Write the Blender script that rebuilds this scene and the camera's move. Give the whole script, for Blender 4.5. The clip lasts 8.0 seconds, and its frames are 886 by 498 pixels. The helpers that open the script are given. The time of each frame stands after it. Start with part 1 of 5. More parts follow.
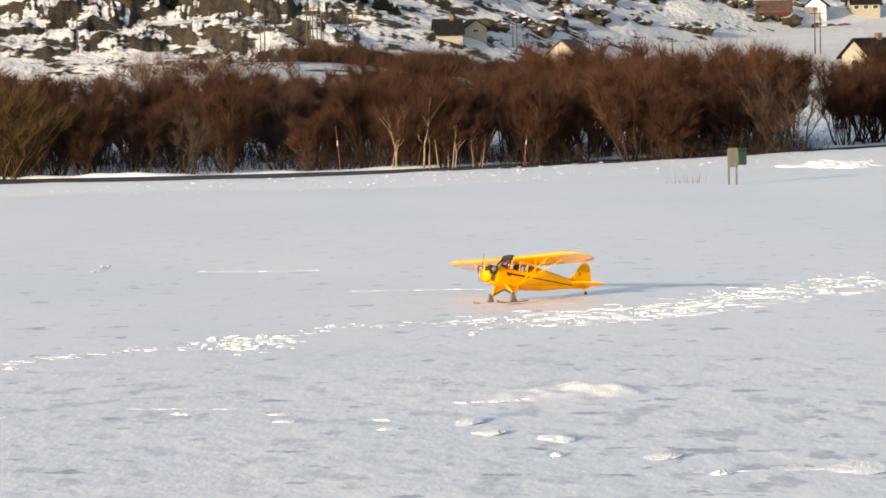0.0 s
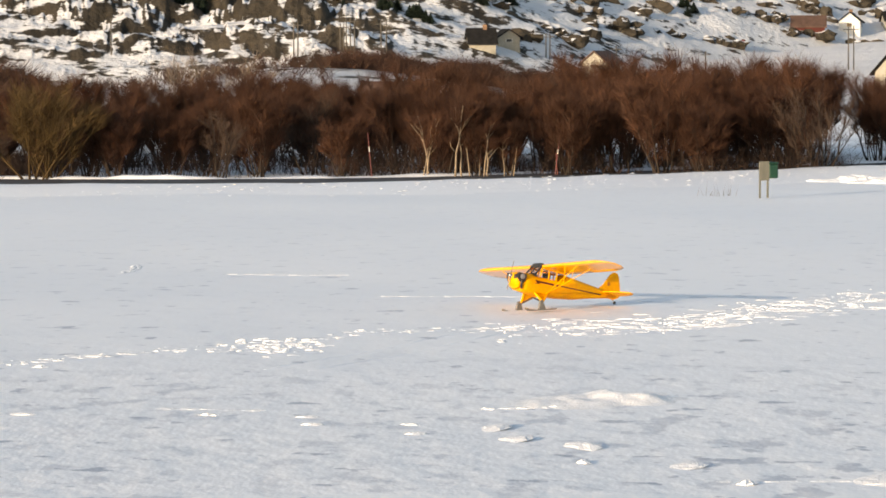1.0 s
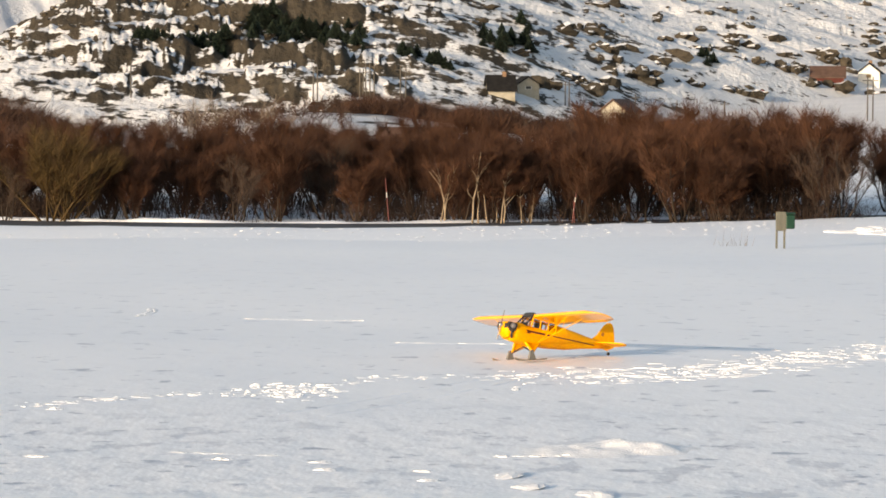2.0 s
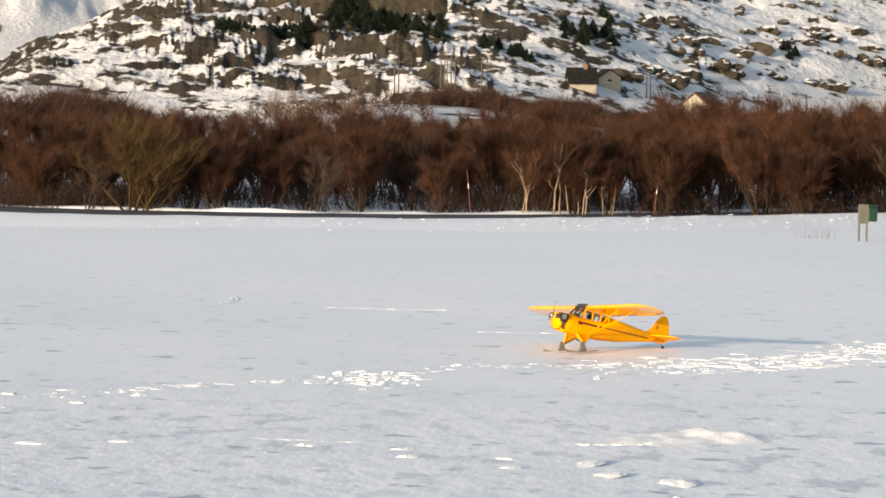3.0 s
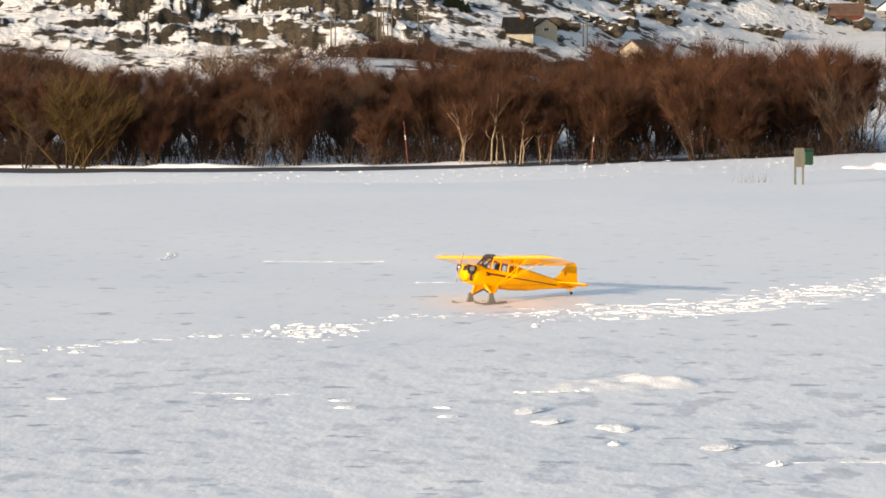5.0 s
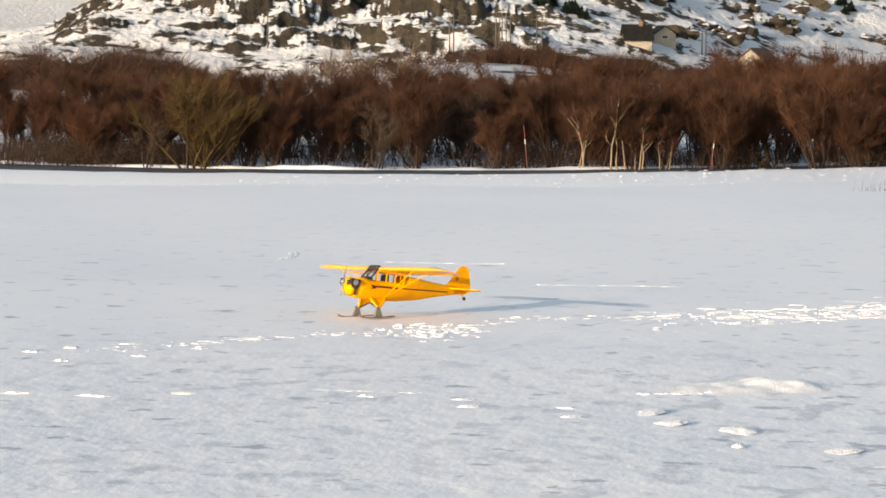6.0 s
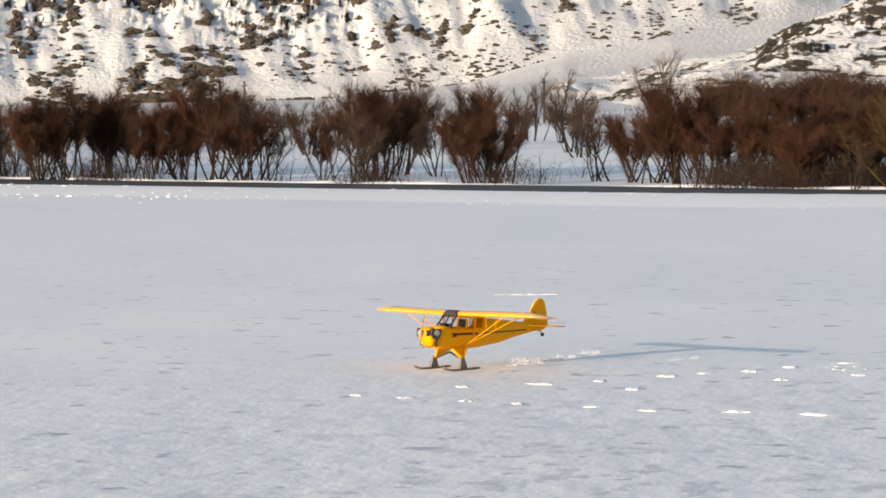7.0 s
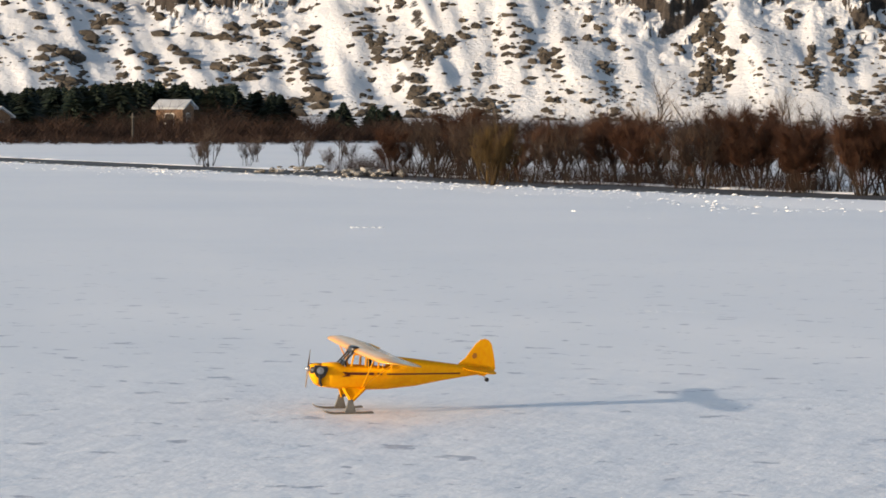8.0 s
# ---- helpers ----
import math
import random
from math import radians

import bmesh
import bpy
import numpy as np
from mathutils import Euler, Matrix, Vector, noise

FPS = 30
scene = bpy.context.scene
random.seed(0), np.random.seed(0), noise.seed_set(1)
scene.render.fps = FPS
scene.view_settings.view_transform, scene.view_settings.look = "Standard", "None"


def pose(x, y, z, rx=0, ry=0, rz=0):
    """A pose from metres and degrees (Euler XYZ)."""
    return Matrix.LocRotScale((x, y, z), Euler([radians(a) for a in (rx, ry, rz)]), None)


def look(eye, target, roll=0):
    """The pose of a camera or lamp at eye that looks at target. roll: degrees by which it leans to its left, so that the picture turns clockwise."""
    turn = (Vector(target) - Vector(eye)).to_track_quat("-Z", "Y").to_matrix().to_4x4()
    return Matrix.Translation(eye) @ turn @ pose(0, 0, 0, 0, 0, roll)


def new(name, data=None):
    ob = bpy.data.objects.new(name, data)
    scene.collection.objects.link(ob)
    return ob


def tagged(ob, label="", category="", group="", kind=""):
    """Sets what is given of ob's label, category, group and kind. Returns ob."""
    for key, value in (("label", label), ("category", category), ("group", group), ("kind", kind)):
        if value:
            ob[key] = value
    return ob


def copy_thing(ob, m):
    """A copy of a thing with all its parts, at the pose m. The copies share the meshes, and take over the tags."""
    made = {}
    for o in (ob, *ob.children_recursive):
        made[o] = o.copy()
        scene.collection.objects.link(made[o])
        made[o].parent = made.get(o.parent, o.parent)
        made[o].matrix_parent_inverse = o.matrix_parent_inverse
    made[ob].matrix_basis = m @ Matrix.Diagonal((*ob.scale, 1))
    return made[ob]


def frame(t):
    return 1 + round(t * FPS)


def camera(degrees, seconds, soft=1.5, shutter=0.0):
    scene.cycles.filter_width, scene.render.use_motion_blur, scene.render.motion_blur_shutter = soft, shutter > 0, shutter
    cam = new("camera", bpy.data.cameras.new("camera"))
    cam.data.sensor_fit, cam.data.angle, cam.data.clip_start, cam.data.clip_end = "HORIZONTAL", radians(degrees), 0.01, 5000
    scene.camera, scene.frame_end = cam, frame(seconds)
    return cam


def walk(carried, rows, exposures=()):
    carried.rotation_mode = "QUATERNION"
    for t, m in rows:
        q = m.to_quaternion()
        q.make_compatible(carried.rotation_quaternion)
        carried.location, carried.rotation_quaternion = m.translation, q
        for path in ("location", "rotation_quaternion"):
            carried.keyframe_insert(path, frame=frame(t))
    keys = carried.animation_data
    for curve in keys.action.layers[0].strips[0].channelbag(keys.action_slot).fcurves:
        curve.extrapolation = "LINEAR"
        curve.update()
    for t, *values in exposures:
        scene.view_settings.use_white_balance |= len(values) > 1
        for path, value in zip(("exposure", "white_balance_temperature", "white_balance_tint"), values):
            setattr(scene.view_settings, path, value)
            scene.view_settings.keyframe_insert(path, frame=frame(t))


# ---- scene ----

FIELD_OF_VIEW = 14.889
CAMERA_ROWS = [  # seconds, eye x y z, yaw, pitch, roll in degrees
    (0.0, 0.096, 0.183, 2.819, 0.053, -3.260, -1.258),
    (0.5, 0.093, 0.120, 2.805, -0.433, -3.408, -1.053),
    (1.0, 0.084, 0.126, 2.798, -0.440, -3.105, -0.201),
    (1.2, 0.096, 0.086, 2.816, -0.420, -2.993, -0.080),
    (2.3, 0.104, 0.068, 2.798, -0.944, -2.223, 0.691),
    (2.5, 0.085, 0.052, 2.774, -1.153, -2.345, 0.792),
    (3.0, 0.077, 0.019, 2.774, -2.089, -2.467, 0.708),
    (3.5, 0.100, -0.028, 2.780, -2.370, -2.724, 0.502),
    (4.0, 0.113, -0.075, 2.742, -1.963, -2.947, -0.293),
    (4.2, 0.138, -0.083, 2.811, -1.368, -2.637, -0.546),
    (5.3, 0.121, -0.053, 2.739, -1.080, -3.422, -0.396),
    (5.5, 0.102, -0.088, 2.725, -1.219, -3.065, -0.260),
    (6.0, 0.054, -0.105, 2.719, -3.033, -3.176, 0.277),
    (6.2, 0.088, -0.045, 2.594, -4.988, -3.076, -0.506),
    (6.3, 0.088, -0.044, 2.576, -6.003, -3.208, -0.449),
    (6.5, 0.013, -0.089, 2.596, -8.044, -3.794, -0.013),
    (6.7, -0.006, -0.045, 2.600, -10.910, -2.848, -0.469),
    (6.8, -0.049, -0.010, 2.608, -12.202, -2.812, -0.626),
    (7.0, -0.119, 0.081, 2.645, -14.877, -2.675, -0.950),
    (7.2, -0.109, -0.001, 2.602, -17.625, -2.394, -0.520),
    (7.3, -0.103, -0.028, 2.596, -18.821, -2.344, -0.688),
    (7.5, -0.145, -0.009, 2.592, -20.524, -2.061, -0.730),
    (7.7, -0.202, 0.004, 2.628, -22.559, -2.305, -0.132),
    (7.8, -0.229, -0.001, 2.556, -24.101, -2.198, 0.116),
    (8.0, -0.294, -0.035, 2.547, -28.593, -2.260, 0.088),
]


def aimed(x, y, z, yaw, pitch, roll):
    a, b = radians(yaw), radians(pitch)
    return look((x, y, z), (x + math.sin(a) * math.cos(b), y + math.cos(a) * math.cos(b), z + math.sin(b)), roll)


cam = camera(FIELD_OF_VIEW, 8.0, soft=1.7)
EXPOSURE = 0.80
walk(cam, [(t, aimed(*row)) for t, *row in CAMERA_ROWS],
     [(t, EXPOSURE + e, k, 13) for t, e, k in ((0.0, 0.0, 6950), (6.4, 0.05, 6950), (7.2, -0.17, 6720), (8.0, -0.27, 6560))])

# ---- light: low winter sun behind the camera's left shoulder, clear sky ----
SUN_AZIMUTH, SUN_HEIGHT = 217.0, 9.0   # clockwise from +y, degrees
world = bpy.data.worlds.new("sky")
scene.world = world
world.use_nodes = True
wn = world.node_tree.nodes
sky = wn.new("ShaderNodeTexSky")
sky.sky_type, sky.sun_disc = "NISHITA", False
sky.sun_elevation, sky.sun_rotation = radians(SUN_HEIGHT), radians(SUN_AZIMUTH)
sky.air_density, sky.dust_density, sky.ozone_density = 1.0, 1.5, 1.0
wn["Background"].inputs["Strength"].default_value = 0.15
world.node_tree.links.new(sky.outputs[0], wn["Background"].inputs["Color"])
sun = new("sun", bpy.data.lights.new("sun", "SUN"))
sun.data.energy, sun.data.angle, sun.data.color = 3.62, radians(0.53), (1.0, 0.86, 0.68)
sa, sh = radians(SUN_AZIMUTH), radians(SUN_HEIGHT)
sun.matrix_world = look((math.sin(sa) * math.cos(sh) * 50, math.cos(sa) * math.cos(sh) * 50, math.sin(sh) * 50), (0, 0, 0))

# ---- materials ----


def material(name, rough=0.8, metal=0.0, spec=0.3):
    m = bpy.data.materials.new(name)
    m.use_nodes = True
    b = m.node_tree.nodes["Principled BSDF"]
    b.inputs["Roughness"].default_value, b.inputs["Metallic"].default_value = rough, metal
    b.inputs["Specular IOR Level"].default_value = spec
    return m, m.node_tree.nodes, m.node_tree.links, b


def noise_node(n, l, scale, detail=4.0, stretch=(1, 1, 1), rough=0.55, turn=0.0):
    co, mp, nz = n.new("ShaderNodeTexCoord"), n.new("ShaderNodeMapping"), n.new("ShaderNodeTexNoise")
    mp.inputs["Scale"].default_value = stretch
    mp.inputs["Rotation"].default_value = (0, 0, turn)
    nz.inputs["Scale"].default_value, nz.inputs["Detail"].default_value = scale, detail
    nz.inputs["Roughness"].default_value = rough
    l.new(co.outputs["Object"], mp.inputs["Vector"])
    l.new(mp.outputs["Vector"], nz.inputs["Vector"])
    return nz


def ramp_node(n, l, source, stops):
    r = n.new("ShaderNodeValToRGB")
    e = r.color_ramp.elements
    while len(e) < len(stops):
        e.new(0.5)
    for k, (p, c) in enumerate(stops):
        e[k].position, e[k].color = p, (*c, 1)
    l.new(source, r.inputs["Fac"])
    return r


def mix_node(n, l, fac, a, b, blend="MIX"):
    m = n.new("ShaderNodeMix")
    m.data_type, m.blend_type = "RGBA", blend
    for sock, v in ((m.inputs["Factor"], fac), (m.inputs["A"], a), (m.inputs["B"], b)):
        if isinstance(v, (float, int)):
            sock.default_value = v
        elif isinstance(v, tuple):
            sock.default_value = (*v, 1)
        else:
            l.new(v, sock)
    return m.outputs["Result"]


def bump_node(n, l, b, height, strength, distance, normal=None):
    u = n.new("ShaderNodeBump")
    u.inputs["Strength"].default_value, u.inputs["Distance"].default_value = strength, distance
    l.new(height, u.inputs["Height"])
    if normal:
        l.new(normal, u.inputs["Normal"])
    l.new(u.outputs["Normal"], b.inputs["Normal"])
    return u.outputs["Normal"]


def plain(name, c1, c2, scale=6.0, rough=0.8, metal=0.0, spec=0.3, bump=0.0, stretch=(1, 1, 1), random_part=0.0):
    """Two-scale mottled paint, wood, metal and the like."""
    m, n, l, b = material(name, rough, metal, spec)
    big, fine = noise_node(n, l, scale, 3, stretch), noise_node(n, l, scale * 9, 2, stretch)
    col = ramp_node(n, l, big.outputs["Fac"], ((0.3, c1), (0.7, c2))).outputs["Color"]
    col = mix_node(n, l, 0.25, col, fine.outputs["Fac"], "OVERLAY")
    if random_part:
        info, hsv = n.new("ShaderNodeObjectInfo"), n.new("ShaderNodeHueSaturation")
        mr = n.new("ShaderNodeMapRange")
        mr.inputs["To Min"].default_value, mr.inputs["To Max"].default_value = 1 - random_part, 1 + random_part
        l.new(info.outputs["Random"], mr.inputs["Value"])
        l.new(mr.outputs["Result"], hsv.inputs["Value"])
        l.new(col, hsv.inputs["Color"])
        col = hsv.outputs["Color"]
    l.new(col, b.inputs["Base Color"])
    if bump:
        bump_node(n, l, b, fine.outputs["Fac"], 0.6, bump)
    return m


def snow_material():
    """Wind-packed crust: soft ripples drawn out across the wind, shade of its relief painted as blue-grey spots."""
    m, n, l, b = material("packed_snow", 0.55, 0, 0.35)
    broad = noise_node(n, l, 0.07, 3)
    ripple = noise_node(n, l, 1.3, 4, (2.0, 1.0, 1.0), 0.56, 0.25)
    hollow_noise = noise_node(n, l, 1.35, 6, (1.7, 1.0, 1.0), 0.62, 0.25)
    fine = noise_node(n, l, 14.0, 3, (1, 2, 1))
    patch = noise_node(n, l, 0.12, 4)
    col = ramp_node(n, l, broad.outputs["Fac"], ((0.3, (0.80, 0.82, 0.86)), (0.75, (0.87, 0.88, 0.90)))).outputs["Color"]
    spots = ramp_node(n, l, hollow_noise.outputs["Fac"], ((0.545, (0, 0, 0)), (0.60, (1, 1, 1)))).outputs["Color"]
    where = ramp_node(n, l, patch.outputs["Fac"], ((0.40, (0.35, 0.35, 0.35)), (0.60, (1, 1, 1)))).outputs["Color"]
    co, far = n.new("ShaderNodeTexCoord"), n.new("ShaderNodeVectorMath")
    far.operation = "LENGTH"   # the drifted snow by the road is smoother than the rough crust of the open field
    l.new(co.outputs["Object"], far.inputs[0])
    at = n.new("ShaderNodeSeparateXYZ")
    l.new(co.outputs["Object"], at.inputs["Vector"])

    def ranged(source, a, b, lo, hi):
        q = n.new("ShaderNodeMapRange")
        q.interpolation_type = "SMOOTHSTEP"
        for key, v in (("From Min", a), ("From Max", b), ("To Min", lo), ("To Max", hi)):
            q.inputs[key].default_value = v
        l.new(source, q.inputs["Value"])
        return q.outputs["Result"]

    def times(*sources):
        out = sources[0]
        for q in sources[1:]:
            m2 = n.new("ShaderNodeMath")
            m2.operation = "MULTIPLY"
            l.new(out, m2.inputs[0])
            l.new(q, m2.inputs[1])
            out = m2.outputs[0]
        return out

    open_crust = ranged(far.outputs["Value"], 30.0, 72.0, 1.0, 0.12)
    hollow_reach = times(ranged(far.outputs["Value"], 27.0, 34.0, 1.0, 0.10), ranged(at.outputs["X"], -11.0, -4.0, 0.12, 1.0))
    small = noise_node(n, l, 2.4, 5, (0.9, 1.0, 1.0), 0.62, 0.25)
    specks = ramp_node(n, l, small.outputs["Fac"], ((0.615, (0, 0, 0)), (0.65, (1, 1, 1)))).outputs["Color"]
    pit_shade = mix_node(n, l, times(specks, open_crust), (0, 0, 0), (1, 1, 1))
    hollow_shade = mix_node(n, l, times(spots, hollow_reach, where), (0, 0, 0), (0.75, 0.75, 0.75))
    relief_shade = mix_node(n, l, 1.0, pit_shade, hollow_shade, "LIGHTEN")
    # shade of pits and hollows in the crust, put into the base colour
    l.new(mix_node(n, l, relief_shade, col, (0.44, 0.465, 0.53)), b.inputs["Base Color"])
    n1 = bump_node(n, l, b, ripple.outputs["Fac"], 0.3, 0.06)
    l.new(ranged(far.outputs["Value"], 24.0, 40.0, 0.5, 0.13), n1.node.inputs["Strength"])
    n2 = bump_node(n, l, b, fine.outputs["Fac"], 0.12, 0.004, n1)
    return m


def terrain_material(name, rock1, rock2, steep, soft, patchy=0.55, size=0.30, east=0.0):
    """Snow that lies on the gentle ground; bare rock and heath where it is steep."""
    m, n, l, b = material(name, 0.8, 0, 0.15)
    geo, sep = n.new("ShaderNodeNewGeometry"), n.new("ShaderNodeSeparateXYZ")
    l.new(geo.outputs["Normal"], sep.inputs["Vector"])
    wob, tone, fine = noise_node(n, l, size, 8, (0.7, 1, 2.0), 0.72), noise_node(n, l, 0.05, 4), noise_node(n, l, 0.9, 5)
    add = n.new("ShaderNodeMath")
    add.operation, add.inputs[1].default_value = "MULTIPLY_ADD", patchy
    l.new(wob.outputs["Fac"], add.inputs[0])
    l.new(sep.outputs["Z"], add.inputs[2])
    co, at, lie = n.new("ShaderNodeTexCoord"), n.new("ShaderNodeSeparateXYZ"), n.new("ShaderNodeMapRange")
    l.new(co.outputs["Object"], at.inputs["Vector"])   # the snow lies deeper towards the east
    l.new(at.outputs["X"], lie.inputs["Value"])
    lie.inputs["From Min"].default_value, lie.inputs["From Max"].default_value = -15.0, 45.0
    lie.inputs["To Min"].default_value, lie.inputs["To Max"].default_value = -0.4 * east, east
    deep = n.new("ShaderNodeMath")
    l.new(add.outputs[0], deep.inputs[0])
    l.new(lie.outputs["Result"], deep.inputs[1])
    mr = n.new("ShaderNodeMapRange")
    mr.interpolation_type = "SMOOTHSTEP"
    mr.inputs["From Min"].default_value, mr.inputs["From Max"].default_value = steep - soft, steep + soft
    mr.inputs["To Min"].default_value, mr.inputs["To Max"].default_value = 1.0, 0.0
    l.new(deep.outputs[0], mr.inputs["Value"])
    rock = ramp_node(n, l, tone.outputs["Fac"], ((0.35, rock1), (0.65, rock2))).outputs["Color"]
    rock = mix_node(n, l, 0.6, rock, fine.outputs["Fac"], "OVERLAY")
    snow = ramp_node(n, l, tone.outputs["Fac"], ((0.3, (0.61, 0.617, 0.632)), (0.7, (0.72, 0.722, 0.73)))).outputs["Color"]
    l.new(mix_node(n, l, mr.outputs["Result"], snow, rock), b.inputs["Base Color"])
    bump_node(n, l, b, fine.outputs["Fac"], 0.7, 0.7)
    return m


def twig_material(name, c1, c2):
    m, n, l, b = material(name, 0.75, 0, 0.2)
    nz = noise_node(n, l, 1.6, 3)
    info, hsv, mr = n.new("ShaderNodeObjectInfo"), n.new("ShaderNodeHueSaturation"), n.new("ShaderNodeMapRange")
    col = ramp_node(n, l, nz.outputs["Fac"], ((0.3, c1), (0.7, c2))).outputs["Color"]
    isl, geo = n.new("ShaderNodeMapRange"), n.new("ShaderNodeNewGeometry")
    l.new(geo.outputs["Random Per Island"], isl.inputs["Value"])
    isl.inputs["To Min"].default_value, isl.inputs["To Max"].default_value = 0.7, 1.3
    mr.inputs["To Min"].default_value, mr.inputs["To Max"].default_value = 0.75, 1.25
    l.new(info.outputs["Random"], mr.inputs["Value"])
    mul = n.new("ShaderNodeMath")
    mul.operation = "MULTIPLY"
    l.new(mr.outputs["Result"], mul.inputs[0])
    l.new(isl.outputs["Result"], mul.inputs[1])
    l.new(mul.outputs[0], hsv.inputs["Value"])
    l.new(col, hsv.inputs["Color"])
    l.new(hsv.outputs["Color"], b.inputs["Base Color"])
    return m


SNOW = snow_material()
CLOD = plain("loose_snow", (0.76, 0.77, 0.79), (0.88, 0.88, 0.89), 5, 0.6, bump=0.01)
KNOB = terrain_material("snowy_heath_rock", (0.028, 0.024, 0.018), (0.062, 0.051, 0.037), 1.422, 0.03, 1.1, 0.17, 0.085)
CRAG = terrain_material("snowy_grey_crag", (0.030, 0.025, 0.022), (0.066, 0.054, 0.045), 0.99, 0.035)
ROCK = plain("weathered_rock", (0.034, 0.029, 0.024), (0.085, 0.07, 0.054), 0.3, 0.9, bump=0.1)
ASPHALT = plain("wet_asphalt", (0.03, 0.03, 0.034), (0.07, 0.07, 0.075), 0.8, 0.7, stretch=(1, 3, 1))
TWIG = twig_material("red_brown_twigs", (0.032, 0.0136, 0.0073), (0.066, 0.0288, 0.0150))
TWIG_GREY = twig_material("grey_brown_twigs", (0.040, 0.025, 0.018), (0.075, 0.049, 0.034))
TWIG_FAR = twig_material("dark_red_brown_scrub", (0.022, 0.011, 0.007), (0.044, 0.021, 0.012))
STALK = twig_material("dark_dead_stalks", (0.022, 0.014, 0.010), (0.045, 0.028, 0.020))
TWIG_PALE = twig_material("pale_grey_twigs", (0.11, 0.083, 0.062), (0.18, 0.14, 0.105))
TWIG_OLIVE = twig_material("olive_yellow_twigs", (0.050, 0.031, 0.011), (0.080, 0.050, 0.018))
BARK = plain("grey_brown_bark", (0.018, 0.013, 0.010), (0.040, 0.029, 0.021), 4, 0.9, random_part=0.25)
BIRCH = plain("pale_birch_bark", (0.19, 0.145, 0.10), (0.32, 0.255, 0.18), 3, 0.8, stretch=(1, 1, 3))
NEEDLE = twig_material("dark_spruce_needles", (0.007, 0.012, 0.008), (0.018, 0.028, 0.018))
YELLOW = plain("yellow_fabric", (0.82, 0.335, 0.0), (0.87, 0.375, 0.001), 3, 0.55, spec=0.12)
WING = plain("glossy_yellow_fabric", (0.82, 0.335, 0.0), (0.87, 0.375, 0.001), 3, 0.3, spec=0.6)
WING.node_tree.nodes["Principled BSDF"].inputs["Coat Weight"].default_value = 1.0
WING.node_tree.nodes["Principled BSDF"].inputs["Coat Roughness"].default_value = 0.12
BADGE = plain("brown_badge", (0.36, 0.12, 0.015), (0.42, 0.15, 0.02), 9, 0.5)
BLACK = plain("black_paint", (0.015, 0.014, 0.014), (0.03, 0.027, 0.025), 8, 0.4, spec=0.5)
MAROON = plain("dark_brown_stripe", (0.085, 0.014, 0.008), (0.12, 0.022, 0.012), 8, 0.45)
STEEL = plain("dull_metal", (0.30, 0.30, 0.31), (0.42, 0.42, 0.43), 12, 0.35, 0.8)
SKI = plain("weathered_plywood", (0.10, 0.085, 0.07), (0.18, 0.155, 0.125), 12, 0.6)
LEG = plain("grey_gear_plate", (0.12, 0.115, 0.108), (0.19, 0.183, 0.172), 14, 0.55)
BLADE = plain("varnished_wood", (0.16, 0.12, 0.08), (0.25, 0.20, 0.15), 10, 0.4)
RUBBER = plain("black_rubber", (0.012, 0.012, 0.012), (0.025, 0.025, 0.025), 12, 0.8)
WHITE = plain("white_boards", (0.58, 0.57, 0.53), (0.68, 0.67, 0.64), 1.5, 0.7)
CREAM = plain("cream_boards", (0.27, 0.25, 0.20), (0.34, 0.315, 0.26), 1.5, 0.7)
RED = plain("red_boards", (0.06, 0.014, 0.010), (0.10, 0.022, 0.015), 1.5, 0.8)
BROWN = plain("brown_boards", (0.14, 0.085, 0.05), (0.20, 0.125, 0.08), 1.5, 0.85)
ROOF = plain("dark_roof_tiles", (0.009, 0.009, 0.009), (0.020, 0.019, 0.019), 1.2, 0.85, spec=0.08)
ROOF_BROWN = plain("brown_roof_sheet", (0.06, 0.035, 0.025), (0.10, 0.06, 0.045), 1.2, 0.75)
WINDOW = plain("dark_window_pane", (0.02, 0.025, 0.03), (0.05, 0.055, 0.065), 1.0, 0.1, spec=0.6)
GREEN = plain("green_plastic", (0.006, 0.030, 0.018), (0.011, 0.046, 0.028), 5, 0.5)
GREYWOOD = plain("grey_timber", (0.085, 0.085, 0.07), (0.15, 0.147, 0.12), 6, 0.85, stretch=(1, 1, 0.2))
POLEWOOD = plain("dark_tarred_timber", (0.045, 0.04, 0.034), (0.09, 0.08, 0.066), 4, 0.85, stretch=(1, 1, 0.2))
POLE_RED = plain("faded_red_plastic", (0.13, 0.035, 0.035), (0.18, 0.055, 0.05), 5, 0.5)
CAR_RED = plain("red_car_paint", (0.17, 0.015, 0.012), (0.22, 0.02, 0.015), 3, 0.3, spec=0.5)
FROST = plain("wind_scoured_snow_roof", (0.34, 0.35, 0.37), (0.48, 0.49, 0.50), 1.0, 0.8)
ICE = plain("dirty_ice", (0.05, 0.045, 0.04), (0.36, 0.35, 0.335), 1.2, 0.8)
GLASS, gn, gl, gb = material("clear_canopy", 0.08, 0, 0.5)
gb.inputs["Base Color"].default_value, gb.inputs["Transmission Weight"].default_value = (0.9, 0.93, 0.95, 1), 1.0
gb.inputs["IOR"].default_value = 1.05

# ---- mesh helpers ----


def flat_mesh(name, verts, faces, mat, smooth=False):
    me = bpy.data.meshes.new(name)
    me.from_pydata([tuple(v) for v in verts], [], [tuple(f) for f in faces])
    me.materials.append(mat)
    if smooth:
        me.polygons.foreach_set("use_smooth", [True] * len(me.polygons))
    me.update()
    return me


def part(name, verts, faces, mat, parent=None, label="", smooth=False):
    ob = new(name, flat_mesh(name, verts, faces, mat, smooth))
    if parent:
        ob.parent = parent
    return tagged(ob, label)


